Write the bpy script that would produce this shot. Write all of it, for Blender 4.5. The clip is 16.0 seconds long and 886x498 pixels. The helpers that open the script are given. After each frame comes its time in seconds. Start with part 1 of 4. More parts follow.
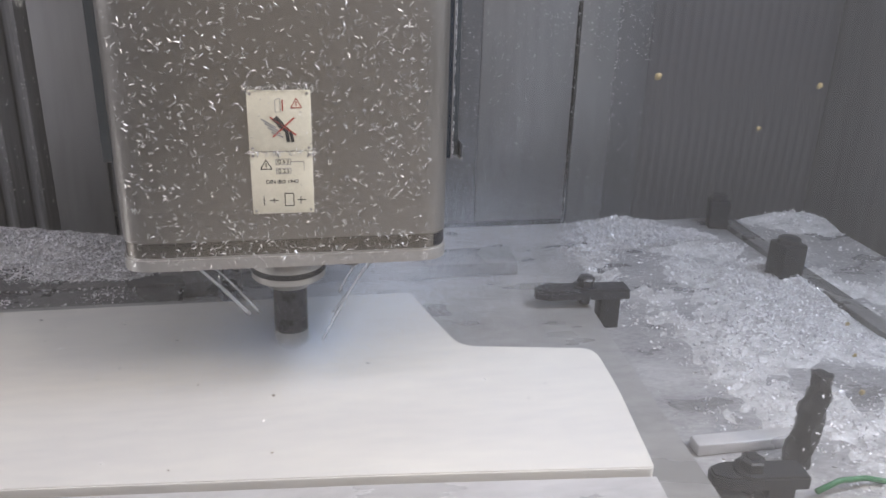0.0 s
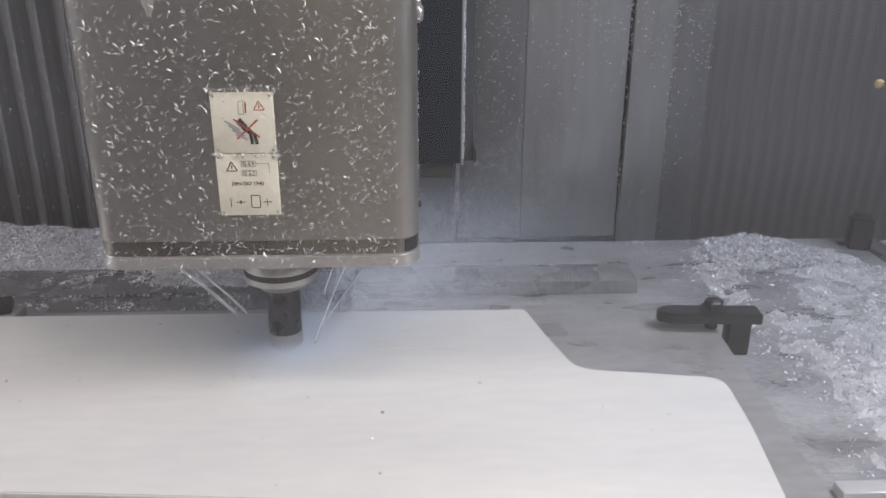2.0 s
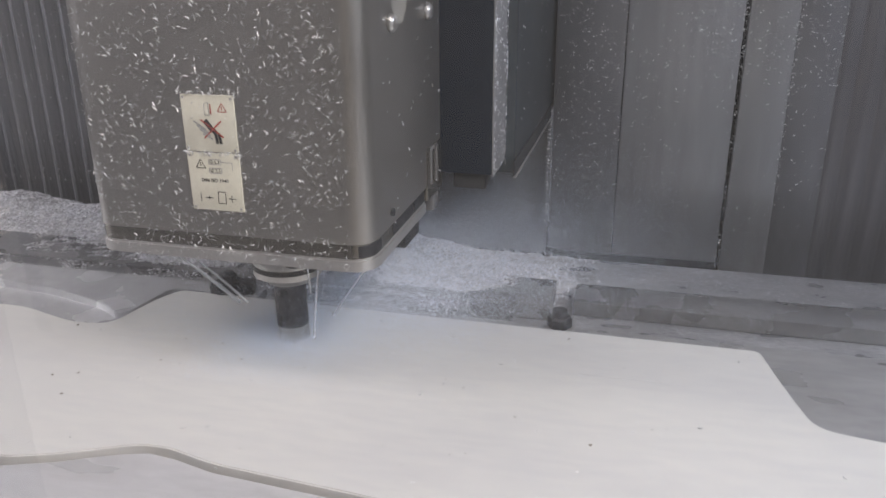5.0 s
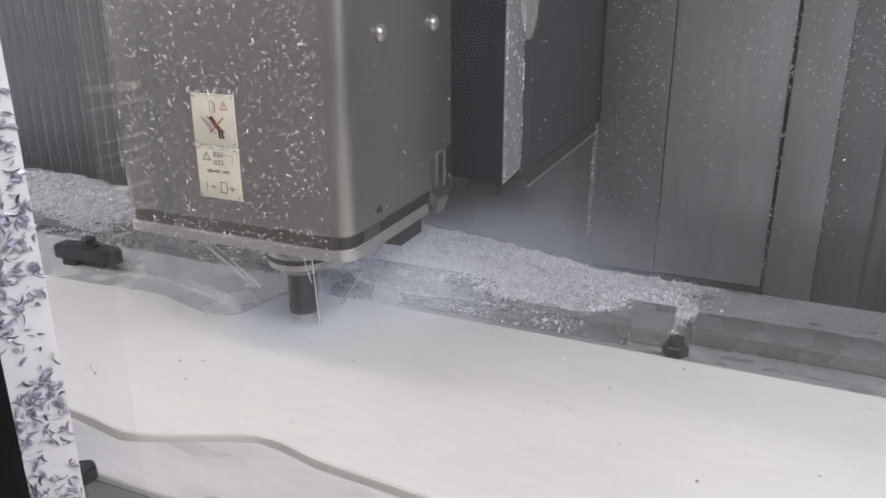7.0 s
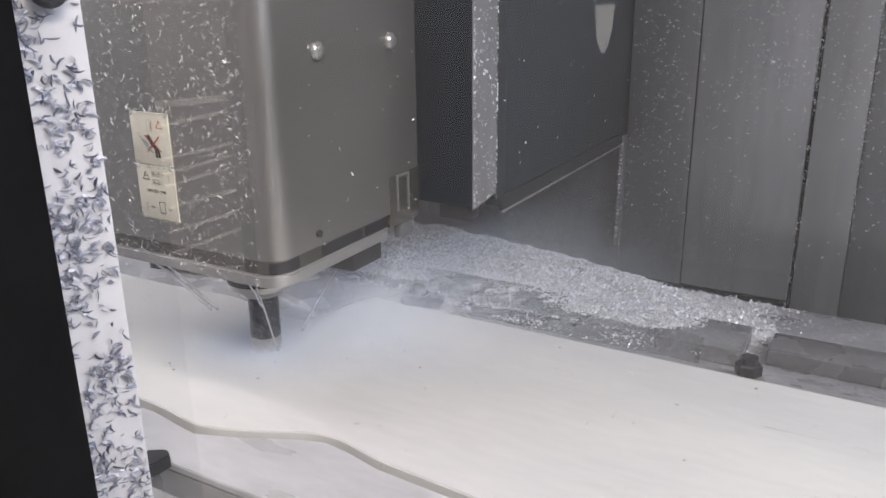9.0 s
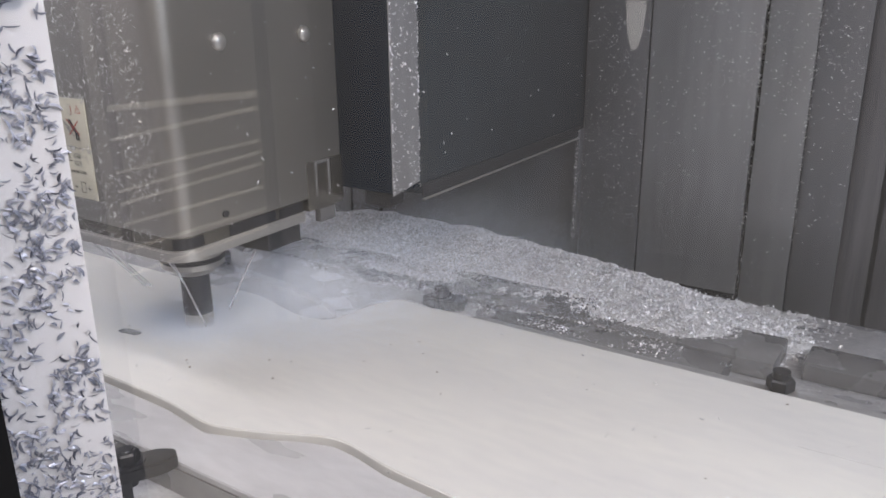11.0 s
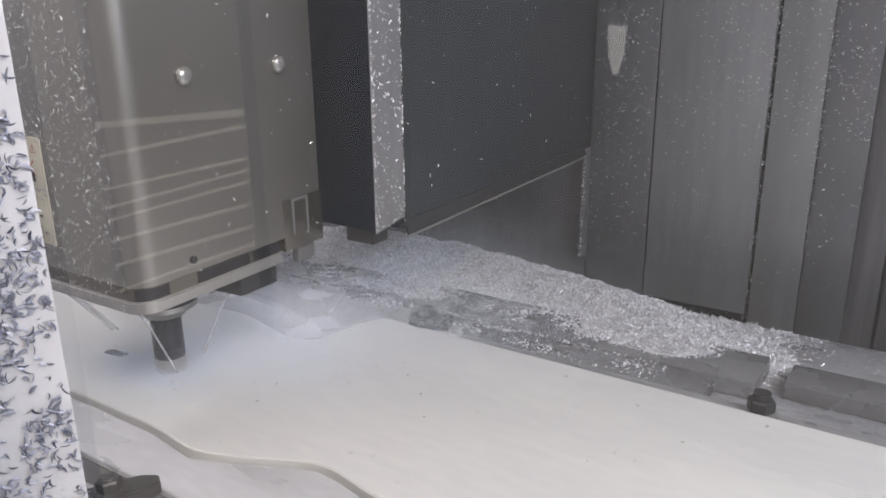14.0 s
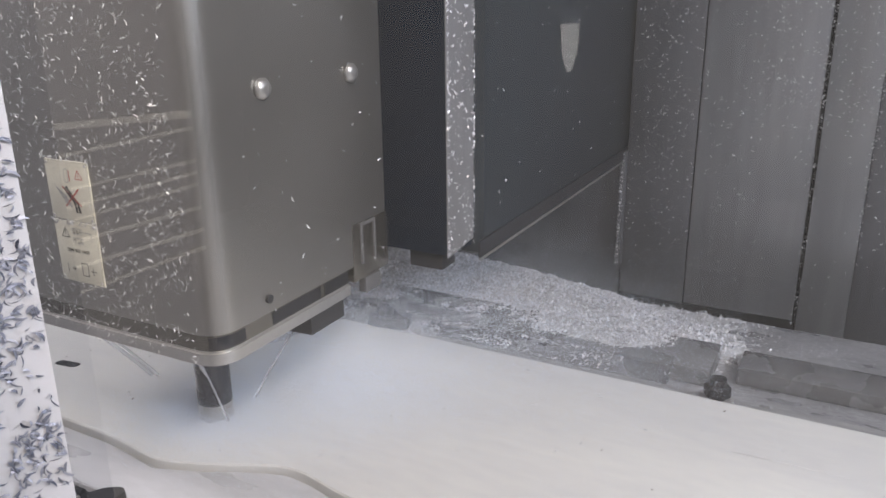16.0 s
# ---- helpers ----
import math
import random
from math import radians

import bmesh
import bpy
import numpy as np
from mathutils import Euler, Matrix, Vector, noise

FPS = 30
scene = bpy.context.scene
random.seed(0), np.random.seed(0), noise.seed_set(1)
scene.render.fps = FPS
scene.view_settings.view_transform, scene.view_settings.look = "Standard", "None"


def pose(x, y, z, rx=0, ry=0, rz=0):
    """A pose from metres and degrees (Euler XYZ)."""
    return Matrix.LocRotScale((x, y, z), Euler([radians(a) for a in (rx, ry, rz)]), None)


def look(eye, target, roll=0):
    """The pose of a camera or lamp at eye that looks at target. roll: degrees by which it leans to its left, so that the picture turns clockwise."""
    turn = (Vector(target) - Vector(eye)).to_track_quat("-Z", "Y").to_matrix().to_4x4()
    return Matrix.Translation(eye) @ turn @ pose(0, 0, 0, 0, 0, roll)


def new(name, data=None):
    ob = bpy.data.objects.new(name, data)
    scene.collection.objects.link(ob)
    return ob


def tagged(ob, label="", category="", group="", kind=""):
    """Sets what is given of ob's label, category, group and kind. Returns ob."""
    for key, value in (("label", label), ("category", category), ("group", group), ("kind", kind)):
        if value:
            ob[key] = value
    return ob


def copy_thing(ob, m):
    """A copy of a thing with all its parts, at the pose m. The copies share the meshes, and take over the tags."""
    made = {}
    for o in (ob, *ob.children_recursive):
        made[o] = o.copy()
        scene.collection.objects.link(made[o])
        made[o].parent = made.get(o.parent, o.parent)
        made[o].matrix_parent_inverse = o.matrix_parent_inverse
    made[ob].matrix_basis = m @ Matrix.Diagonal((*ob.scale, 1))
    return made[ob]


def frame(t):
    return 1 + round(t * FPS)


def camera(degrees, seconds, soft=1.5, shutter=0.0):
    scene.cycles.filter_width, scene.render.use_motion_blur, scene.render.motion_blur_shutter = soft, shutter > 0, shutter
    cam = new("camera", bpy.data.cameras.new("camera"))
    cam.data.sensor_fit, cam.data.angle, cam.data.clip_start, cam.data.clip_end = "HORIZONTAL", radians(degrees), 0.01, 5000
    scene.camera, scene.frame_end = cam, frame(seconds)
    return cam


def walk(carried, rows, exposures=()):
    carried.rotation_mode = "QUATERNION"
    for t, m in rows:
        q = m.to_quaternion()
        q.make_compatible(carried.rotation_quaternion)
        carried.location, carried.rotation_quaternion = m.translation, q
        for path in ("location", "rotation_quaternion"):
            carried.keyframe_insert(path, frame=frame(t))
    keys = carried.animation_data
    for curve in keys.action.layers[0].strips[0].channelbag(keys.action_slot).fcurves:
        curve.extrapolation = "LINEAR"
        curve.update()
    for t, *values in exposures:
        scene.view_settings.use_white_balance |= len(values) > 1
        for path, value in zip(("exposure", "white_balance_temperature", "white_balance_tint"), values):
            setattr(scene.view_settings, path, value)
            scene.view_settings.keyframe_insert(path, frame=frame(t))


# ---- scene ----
# ---------------- camera ----------------
cam = camera(57.5, 16.0, soft=1.6, shutter=0.4)
PATH = [
    (0.0, 0.014, -0.872, 0.465, 68.25, -1.51, -10.18),
    (0.5, 0.010, -0.860, 0.458, 68.52, -1.08, -8.29),
    (1.0, 0.016, -0.857, 0.459, 68.61, -0.38, -5.98),
    (1.5, 0.014, -0.841, 0.454, 68.79, -0.19, -4.41),
    (2.0, 0.009, -0.834, 0.458, 68.76, -0.16, -2.52),
    (2.5, 0.010, -0.824, 0.457, 68.72, -0.27, 0.01),
    (3.0, 0.006, -0.823, 0.461, 68.79, -0.23, 2.45),
    (3.5, 0.004, -0.819, 0.461, 68.77, 0.07, 5.71),
    (4.0, 0.006, -0.809, 0.463, 68.82, 0.22, 8.61),
    (4.2, 0.005, -0.805, 0.466, 68.69, 0.30, 9.90),
    (6.3, 0.016, -0.798, 0.462, 69.59, 0.40, 20.73),
    (6.5, 0.017, -0.798, 0.462, 69.63, 0.38, 21.90),
    (7.0, 0.020, -0.796, 0.466, 69.86, 0.15, 23.86),
    (7.5, 0.027, -0.801, 0.462, 70.43, -0.05, 26.04),
    (8.0, 0.039, -0.803, 0.471, 70.68, 0.14, 27.73),
    (8.2, 0.039, -0.803, 0.454, 71.26, 0.45, 28.24),
    (10.3, 0.042, -0.781, 0.459, 71.22, 0.25, 31.91),
    (10.5, 0.047, -0.773, 0.451, 71.61, 0.41, 32.32),
    (11.0, 0.052, -0.766, 0.450, 71.43, 0.57, 33.08),
    (11.5, 0.066, -0.756, 0.450, 71.40, 0.99, 33.89),
    (12.0, 0.063, -0.759, 0.451, 71.48, 0.96, 33.83),
    (12.5, 0.058, -0.761, 0.454, 71.42, 0.88, 33.53),
    (13.0, 0.056, -0.764, 0.467, 71.44, 0.73, 33.33),
    (13.5, 0.067, -0.758, 0.473, 71.57, 0.76, 33.37),
    (14.0, 0.063, -0.758, 0.474, 71.68, 0.61, 32.67),
    (14.5, 0.060, -0.761, 0.474, 71.99, 0.78, 31.70),
    (15.0, 0.048, -0.761, 0.476, 71.68, 0.70, 30.63),
    (15.5, 0.046, -0.767, 0.476, 71.55, 0.54, 29.60),
    (16.0, 0.041, -0.774, 0.475, 71.51, 0.65, 28.07),
]
walk(cam, [(t, pose(x, y, z, rx, ry, rz)) for t, x, y, z, rx, ry, rz in PATH],
     exposures=[(0.0, -0.24, 6740, 14), (2.0, -0.24, 6740, 14), (3.0, -0.29, 6740, 14), (4.2, -0.32, 6740, 14), (7.0, -0.10, 6740, 14), (8.2, 0.01, 6740, 14), (10.5, 0.06, 6740, 14), (11.3, -0.08, 6740, 14), (12.5, -0.10, 6740, 14), (14.0, 0.00, 6740, 14), (15.5, -0.02, 6740, 14), (16.0, -0.02, 6740, 14)])
# travel of the column (x) and of the spindle head on it (y)
TRAVEL = [
    (0.0, 0.000, 0.000),
    (0.5, -0.040, 0.010),
    (1.0, -0.069, 0.026),
    (1.5, -0.095, 0.043),
    (2.0, -0.139, 0.036),
    (2.5, -0.179, 0.038),
    (3.0, -0.222, 0.036),
    (3.5, -0.263, 0.032),
    (4.0, -0.306, 0.038),
    (4.2, -0.325, 0.034),
    (6.3, -0.502, 0.029),
    (6.5, -0.516, 0.029),
    (7.0, -0.549, 0.030),
    (7.5, -0.553, -0.005),
    (8.0, -0.564, -0.047),
    (8.2, -0.578, -0.059),
    (10.3, -0.739, -0.093),
    (10.5, -0.753, -0.091),
    (11.0, -0.793, -0.092),
    (11.5, -0.837, -0.086),
    (12.0, -0.844, -0.100),
    (12.5, -0.847, -0.145),
    (13.0, -0.832, -0.150),
    (13.5, -0.792, -0.149),
    (14.0, -0.751, -0.152),
    (14.5, -0.709, -0.154),
    (15.0, -0.667, -0.160),
    (15.5, -0.627, -0.164),
    (16.0, -0.583, -0.171),
]

# ---------------- world and lights ----------------
world = bpy.data.worlds.new("workshop_air")
scene.world = world
world.use_nodes = True
bg = world.node_tree.nodes["Background"]
bg.inputs[0].default_value = (0.62, 0.66, 0.75, 1)
bg.inputs[1].default_value = 0.25


def area_lamp(name, m, sx, sy, watts, colour):
    d = bpy.data.lights.new(name, "AREA")
    d.shape, d.size, d.size_y, d.energy, d.color = "RECTANGLE", sx, sy, watts, colour
    ob = new(name, d)
    ob.matrix_world = m
    return ob


# work lights at roof front and left wall, right wall fill, workshop lamps outside
area_lamp("work_or_fill_lamp", look((0.30, -0.49, 1.24), (0.15, 0.12, 0.0)), 1.1, 0.14, 6.3, (0.94, 0.94, 1.0))
area_lamp("work_or_fill_lamp", look((-1.05, -0.49, 1.24), (-0.95, 0.10, 0.0)), 1.1, 0.14, 8.0, (0.94, 0.94, 1.0))
area_lamp("work_or_fill_lamp", look((-2.15, -0.15, 0.80), (-0.7, -0.05, 0.0)), 0.7, 0.25, 24, (0.90, 0.93, 1.0))
# fill added at the right wall to brighten the covers and the head's side
area_lamp("work_or_fill_lamp", look((1.045, -0.15, 0.95), (0.3, 0.15, 0.0)), 0.7, 0.20, 22, (0.71, 0.83, 1.0))
area_lamp("unseen_workshop_lamp", look((2.2, -1.9, 2.9), (0.1, -0.5, 0.2)), 1.8, 0.6, 125, (1.0, 0.91, 0.79))
# unseen lamp, added to light the mirrored slats and the workshop wall
area_lamp("unseen_workshop_lamp", look((-0.9, -0.98, 2.9), (-1.1, -1.5, 0.1)), 1.2, 0.4, 70, (1.0, 0.90, 0.78))


# ---------------- materials ----------------
def material(name, base, rough=0.5, metal=0.0, var=0.15, scale=8.0, fine=120.0, bump=0.1, stretch=(1, 1, 1),
             rough_var=0.15, second=None, spec=0.5, coat=0.0, coat_rough=0.03):
    m = bpy.data.materials.new(name)
    m.use_nodes = True
    nt = m.node_tree
    b = nt.nodes["Principled BSDF"]
    tc = nt.nodes.new("ShaderNodeTexCoord")
    mp = nt.nodes.new("ShaderNodeMapping")
    mp.inputs["Scale"].default_value = stretch
    nt.links.new(tc.outputs["Object"], mp.inputs[0])
    big = nt.nodes.new("ShaderNodeTexNoise")
    big.inputs["Scale"].default_value, big.inputs["Detail"].default_value = scale, 6
    small = nt.nodes.new("ShaderNodeTexNoise")
    small.inputs["Scale"].default_value, small.inputs["Detail"].default_value = fine, 4
    nt.links.new(mp.outputs[0], big.inputs[0])
    nt.links.new(mp.outputs[0], small.inputs[0])
    ramp = nt.nodes.new("ShaderNodeValToRGB")
    c2 = second if second else tuple(c * (1 - 2 * var) for c in base)
    ramp.color_ramp.elements[0].position, ramp.color_ramp.elements[1].position = 0.32, 0.68
    ramp.color_ramp.elements[0].color = (*c2, 1)
    ramp.color_ramp.elements[1].color = (*base, 1)
    add = nt.nodes.new("ShaderNodeMath")
    add.operation = "MULTIPLY_ADD"
    add.inputs[1].default_value, add.inputs[2].default_value = 0.35, 0.0
    nt.links.new(small.outputs[0], add.inputs[0])
    mix = nt.nodes.new("ShaderNodeMath")
    mix.operation = "MULTIPLY_ADD"
    mix.inputs[1].default_value = 0.65
    nt.links.new(big.outputs[0], mix.inputs[0])
    nt.links.new(add.outputs[0], mix.inputs[2])
    nt.links.new(mix.outputs[0], ramp.inputs[0])
    nt.links.new(ramp.outputs[0], b.inputs["Base Color"])
    rr = nt.nodes.new("ShaderNodeMapRange")
    rr.inputs[3].default_value, rr.inputs[4].default_value = max(0.03, rough - rough_var), min(1, rough + rough_var)
    nt.links.new(big.outputs[0], rr.inputs[0])
    nt.links.new(rr.outputs[0], b.inputs["Roughness"])
    b.inputs["Metallic"].default_value = metal
    b.inputs["Specular IOR Level"].default_value = spec
    b.inputs["Coat Weight"].default_value = coat
    b.inputs["Coat Roughness"].default_value = coat_rough
    if bump:
        bp = nt.nodes.new("ShaderNodeBump")
        bp.inputs["Strength"].default_value, bp.inputs["Distance"].default_value = bump, 0.002
        nt.links.new(small.outputs[0], bp.inputs["Height"])
        nt.links.new(bp.outputs[0], b.inputs["Normal"])
    return m


def random_tone(m, low, high):
    """Lets alike pieces differ a little in tone, island by island."""
    nt = m.node_tree
    b = nt.nodes["Principled BSDF"]
    geo = nt.nodes.new("ShaderNodeNewGeometry")
    rp = nt.nodes.new("ShaderNodeValToRGB")
    rp.color_ramp.elements[0].color, rp.color_ramp.elements[1].color = (*low, 1), (*high, 1)
    nt.links.new(geo.outputs["Random Per Island"], rp.inputs[0])
    nt.links.new(rp.outputs[0], b.inputs["Base Color"])
    return m


M_HEAD = material("head_paint", (0.36, 0.344, 0.318), 0.36, 0.85, 0.05, 4, 900, 0.04, coat=0.6, coat_rough=0.18)
M_STEEL = material("steel_plate", (0.50, 0.49, 0.47), 0.35, 0.7, 0.1, 9, 200, 0.08)
M_GASKET = material("joint_band", (0.24, 0.226, 0.20), 0.2, 0.85, 0.1, 20, 300, 0.05)
M_DARK = material("dark_rubber_and_shade", (0.035, 0.036, 0.04), 0.5, 0, 0.2, 20, 300, 0.1)
M_BLACKENED = material("blackened_steel", (0.035, 0.036, 0.042), 0.38, 0.3, 0.25, 30, 250, 0.25)
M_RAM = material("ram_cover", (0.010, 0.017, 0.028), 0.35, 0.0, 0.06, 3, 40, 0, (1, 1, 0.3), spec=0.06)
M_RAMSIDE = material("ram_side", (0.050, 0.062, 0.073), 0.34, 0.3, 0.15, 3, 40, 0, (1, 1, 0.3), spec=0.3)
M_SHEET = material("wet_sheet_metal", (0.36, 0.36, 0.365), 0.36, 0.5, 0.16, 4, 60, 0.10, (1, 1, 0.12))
# same sheet metal toned down, with dimmer light put into the colour
M_SHEET_DIM = material("wet_sheet_metal_dim", (0.225, 0.225, 0.237), 0.36, 0.5, 0.14, 4, 60, 0.10, (1, 1, 0.12))
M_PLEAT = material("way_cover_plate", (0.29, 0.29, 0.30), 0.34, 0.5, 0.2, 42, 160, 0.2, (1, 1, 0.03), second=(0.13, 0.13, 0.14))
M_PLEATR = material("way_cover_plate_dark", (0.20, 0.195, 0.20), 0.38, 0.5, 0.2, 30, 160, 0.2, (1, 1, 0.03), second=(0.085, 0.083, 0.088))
M_ALU = material("milled_aluminium", (0.70, 0.69, 0.65), 0.36, 0.12, 0.05, 5, 60, 0.12, (0.35, 1.5, 1), second=(0.58, 0.578, 0.572))
M_STOCK = material("raw_aluminium", (0.40, 0.40, 0.40), 0.30, 0.35, 0.18, 11, 60, 0.2, (0.6, 1.5, 1))
M_LEDGE = material("wet_aluminium_ledge", (0.60, 0.60, 0.615), 0.3, 0.25, 0.14, 12, 80, 0.2, (0.5, 1.5, 1))
M_TABLE = material("wet_table_steel", (0.46, 0.46, 0.47), 0.3, 0.15, 0.2, 9, 120, 0.6, (1, 2.0, 1), second=(0.15, 0.15, 0.16))
M_RAIL = material("dark_wet_bar", (0.25, 0.25, 0.255), 0.28, 0.3, 0.25, 9, 140, 0.25)
M_WHITE = material("white_door_paint", (0.64, 0.64, 0.67), 0.4, 0, 0.04, 6, 200, 0.05)
M_BLACK = material("black_seal", (0.006, 0.006, 0.007), 0.7, 0, 0.2, 20, 200, 0.05, spec=0.1)
M_SIGN = material("sign_plate", (0.69, 0.66, 0.54), 0.45, 0, 0.06, 40, 300, 0.03)
M_INK = material("black_ink", (0.03, 0.03, 0.03), 0.6, 0, 0.1, 40, 300, 0)
M_RED = material("red_ink", (0.45, 0.07, 0.05), 0.6, 0, 0.1, 40, 300, 0)
M_GREYINK = material("grey_ink", (0.35, 0.35, 0.34), 0.6, 0, 0.1, 40, 300, 0)
M_TOOL = material("tool_steel", (0.045, 0.047, 0.055), 0.3, 0.6, 0.08, 40, 300, 0.02)
M_WALL = material("workshop_plaster", (0.55, 0.53, 0.50), 0.8, 0, 0.05, 2, 60, 0.1)
M_FLOOR = material("workshop_floor_paint", (0.52, 0.51, 0.49), 0.7, 0, 0.12, 2, 60, 0.1)
M_GREEN = material("green_hose_rubber", (0.02, 0.16, 0.06), 0.4, 0, 0.1, 20, 200, 0.05)
M_CHIP = random_tone(material("aluminium_chips", (0.8, 0.8, 0.8), 0.36, 0.25, 0, 50, 300, 0), (0.46, 0.46, 0.48), (0.90, 0.90, 0.93))
M_CHIPBED = material("chip_bed", (0.70, 0.70, 0.71), 0.45, 0.15, 0.25, 45, 330, 0.9)
M_FRAMECHIP = random_tone(material("wet_door_chips", (0.4, 0.42, 0.5), 0.4, 0.25, 0, 50, 300, 0), (0.07, 0.08, 0.12), (0.44, 0.46, 0.55))
M_HEADCHIP = random_tone(material("fine_chips", (0.7, 0.7, 0.7), 0.4, 0.4, 0, 50, 300, 0), (0.28, 0.28, 0.28), (0.82, 0.82, 0.82))
M_NOTCH = material("wet_notch_floor", (0.56, 0.56, 0.57), 0.25, 0.25, 0.15, 9, 80, 0.2)
M_SPECK = material("brown_specks", (0.30, 0.27, 0.23), 0.4, 0.2, 0.2, 60, 300, 0)
M_MARK = material("tool_mark", (0.86, 0.85, 0.83), 0.3, 0.2, 0.05, 40, 300, 0)

M_WATER = bpy.data.materials.new("coolant_stream")
M_WATER.use_nodes = True
_nt = M_WATER.node_tree
_b = _nt.nodes["Principled BSDF"]
_b.inputs["Base Color"].default_value = (0.92, 0.95, 1, 1)
_b.inputs["Roughness"].default_value = 0.15
_b.inputs["Alpha"].default_value = 0.30


M_SPRAY = bpy.data.materials.new("coolant_spray")
M_SPRAY.use_nodes = True
_b = M_SPRAY.node_tree.nodes["Principled BSDF"]
_b.inputs["Base Color"].default_value = (0.70, 0.77, 0.88, 1)
_b.inputs["Roughness"].default_value = 0.6
_b.inputs["Subsurface Weight"].default_value = 0.0


# ---------------- mesh helpers ----------------
def part(name, bm, mat, parent=None, label="", m=None, smooth=False):
    me = bpy.data.meshes.new(name)
    bm.to_mesh(me)
    bm.free()
    me.materials.append(mat)
    for p in me.polygons:
        p.use_smooth = True
    if not smooth:
        me.set_sharp_from_angle(angle=radians(32))
    ob = new(name, me)
    if parent is not None:
        ob.parent = parent
    if m is not None:
        ob.matrix_basis = m
    if label:
        tagged(ob, label)
    return ob


def empty(name, m, label, category, group="", kind=""):
    ob = new(name)
    ob.empty_display_size = 0.02
    ob.matrix_basis = m
    return tagged(ob, label, category, group, kind)


def box(x0, x1, y0, y1, z0, z1, bevel=0.0, bm=None, seg=2):
    own = bmesh.new()
    bmesh.ops.create_cube(own, size=1, matrix=Matrix.LocRotScale(((x0 + x1) / 2, (y0 + y1) / 2, (z0 + z1) / 2), None,
                                                                 (abs(x1 - x0), abs(y1 - y0), abs(z1 - z0))))
    if bevel:
        bmesh.ops.bevel(own, geom=own.edges[:], offset=bevel, segments=seg, affect="EDGES", profile=0.5)
    return own if bm is None else join(bm, own)


def join(bm, other):
    me = bpy.data.meshes.new("tmp")
    other.to_mesh(me)
    other.free()
    bm.from_mesh(me)
    bpy.data.meshes.remove(me)
    return bm


def rounded(pts, radii, seg=6):
    """A closed outline with rounded corners."""
    out, n = [], len(pts)
    for i, p in enumerate(pts):
        p, a, b = Vector(p), Vector(pts[i - 1]), Vector(pts[(i + 1) % n])
        r = radii[i] if isinstance(radii, (list, tuple)) else radii
        if r <= 0:
            out.append(p)
            continue
        u, v = (a - p).normalized(), (b - p).normalized()
        s, e = p + u * r, p + v * r
        for k in range(seg + 1):
            f = k / seg
            out.append((1 - f) ** 2 * s + 2 * f * (1 - f) * p + f * f * e)
    return out


def prism(outline, z0, z1, bevel=0.0):
    bm = bmesh.new()
    vs = [bm.verts.new((p[0], p[1], z1)) for p in outline]
    top = bm.faces.new(vs)
    if top.normal.z < 0:
        top.normal_flip()
    bm.normal_update()
    if top.normal.z < 0:
        bmesh.ops.reverse_faces(bm, faces=[top])
    ext = bmesh.ops.extrude_face_region(bm, geom=[top])
    for v in ext["geom"]:
        if isinstance(v, bmesh.types.BMVert):
            v.co.z = z0
    bmesh.ops.recalc_face_normals(bm, faces=bm.faces[:])
    if bevel:
        es = [e for e in bm.edges if all(abs(v.co.z - z1) < 1e-6 for v in e.verts)]
        bmesh.ops.bevel(bm, geom=es, offset=bevel, segments=2, affect="EDGES")
    return bm


def lathe(profile, seg=40, m=None):
    """A turned body about z from (radius, height) pairs."""
    bm = bmesh.new()
    rings = []
    for r, z in profile:
        rings.append([bm.verts.new((r * math.cos(2 * math.pi * i / seg), r * math.sin(2 * math.pi * i / seg), z)) for i in range(seg)])
    for a, b in zip(rings, rings[1:]):
        for i in range(seg):
            bm.faces.new((a[i], a[(i + 1) % seg], b[(i + 1) % seg], b[i]))
    bm.faces.new(rings[0][::-1])
    bm.faces.new(rings[-1])
    bmesh.ops.recalc_face_normals(bm, faces=bm.faces[:])
    if m is not None:
        bm.transform(m)
    return bm


def tube(points, r, seg=8):
    bm = bmesh.new()
    rings = []
    for i, p in enumerate(points):
        p = Vector(p)
        d = (Vector(points[min(i + 1, len(points) - 1)]) - Vector(points[max(i - 1, 0)])).normalized()
        q = d.to_track_quat("Z", "Y")
        rr = r[i] if isinstance(r, (list, tuple)) else r
        rings.append([bm.verts.new(p + q @ Vector((rr * math.cos(2 * math.pi * k / seg), rr * math.sin(2 * math.pi * k / seg), 0))) for k in range(seg)])
    for a, b in zip(rings, rings[1:]):
        for i in range(seg):
            bm.faces.new((a[i], a[(i + 1) % seg], b[(i + 1) % seg], b[i]))
    bm.faces.new(rings[0][::-1])
    bm.faces.new(rings[-1])
    bmesh.ops.recalc_face_normals(bm, faces=bm.faces[:])
    return bm


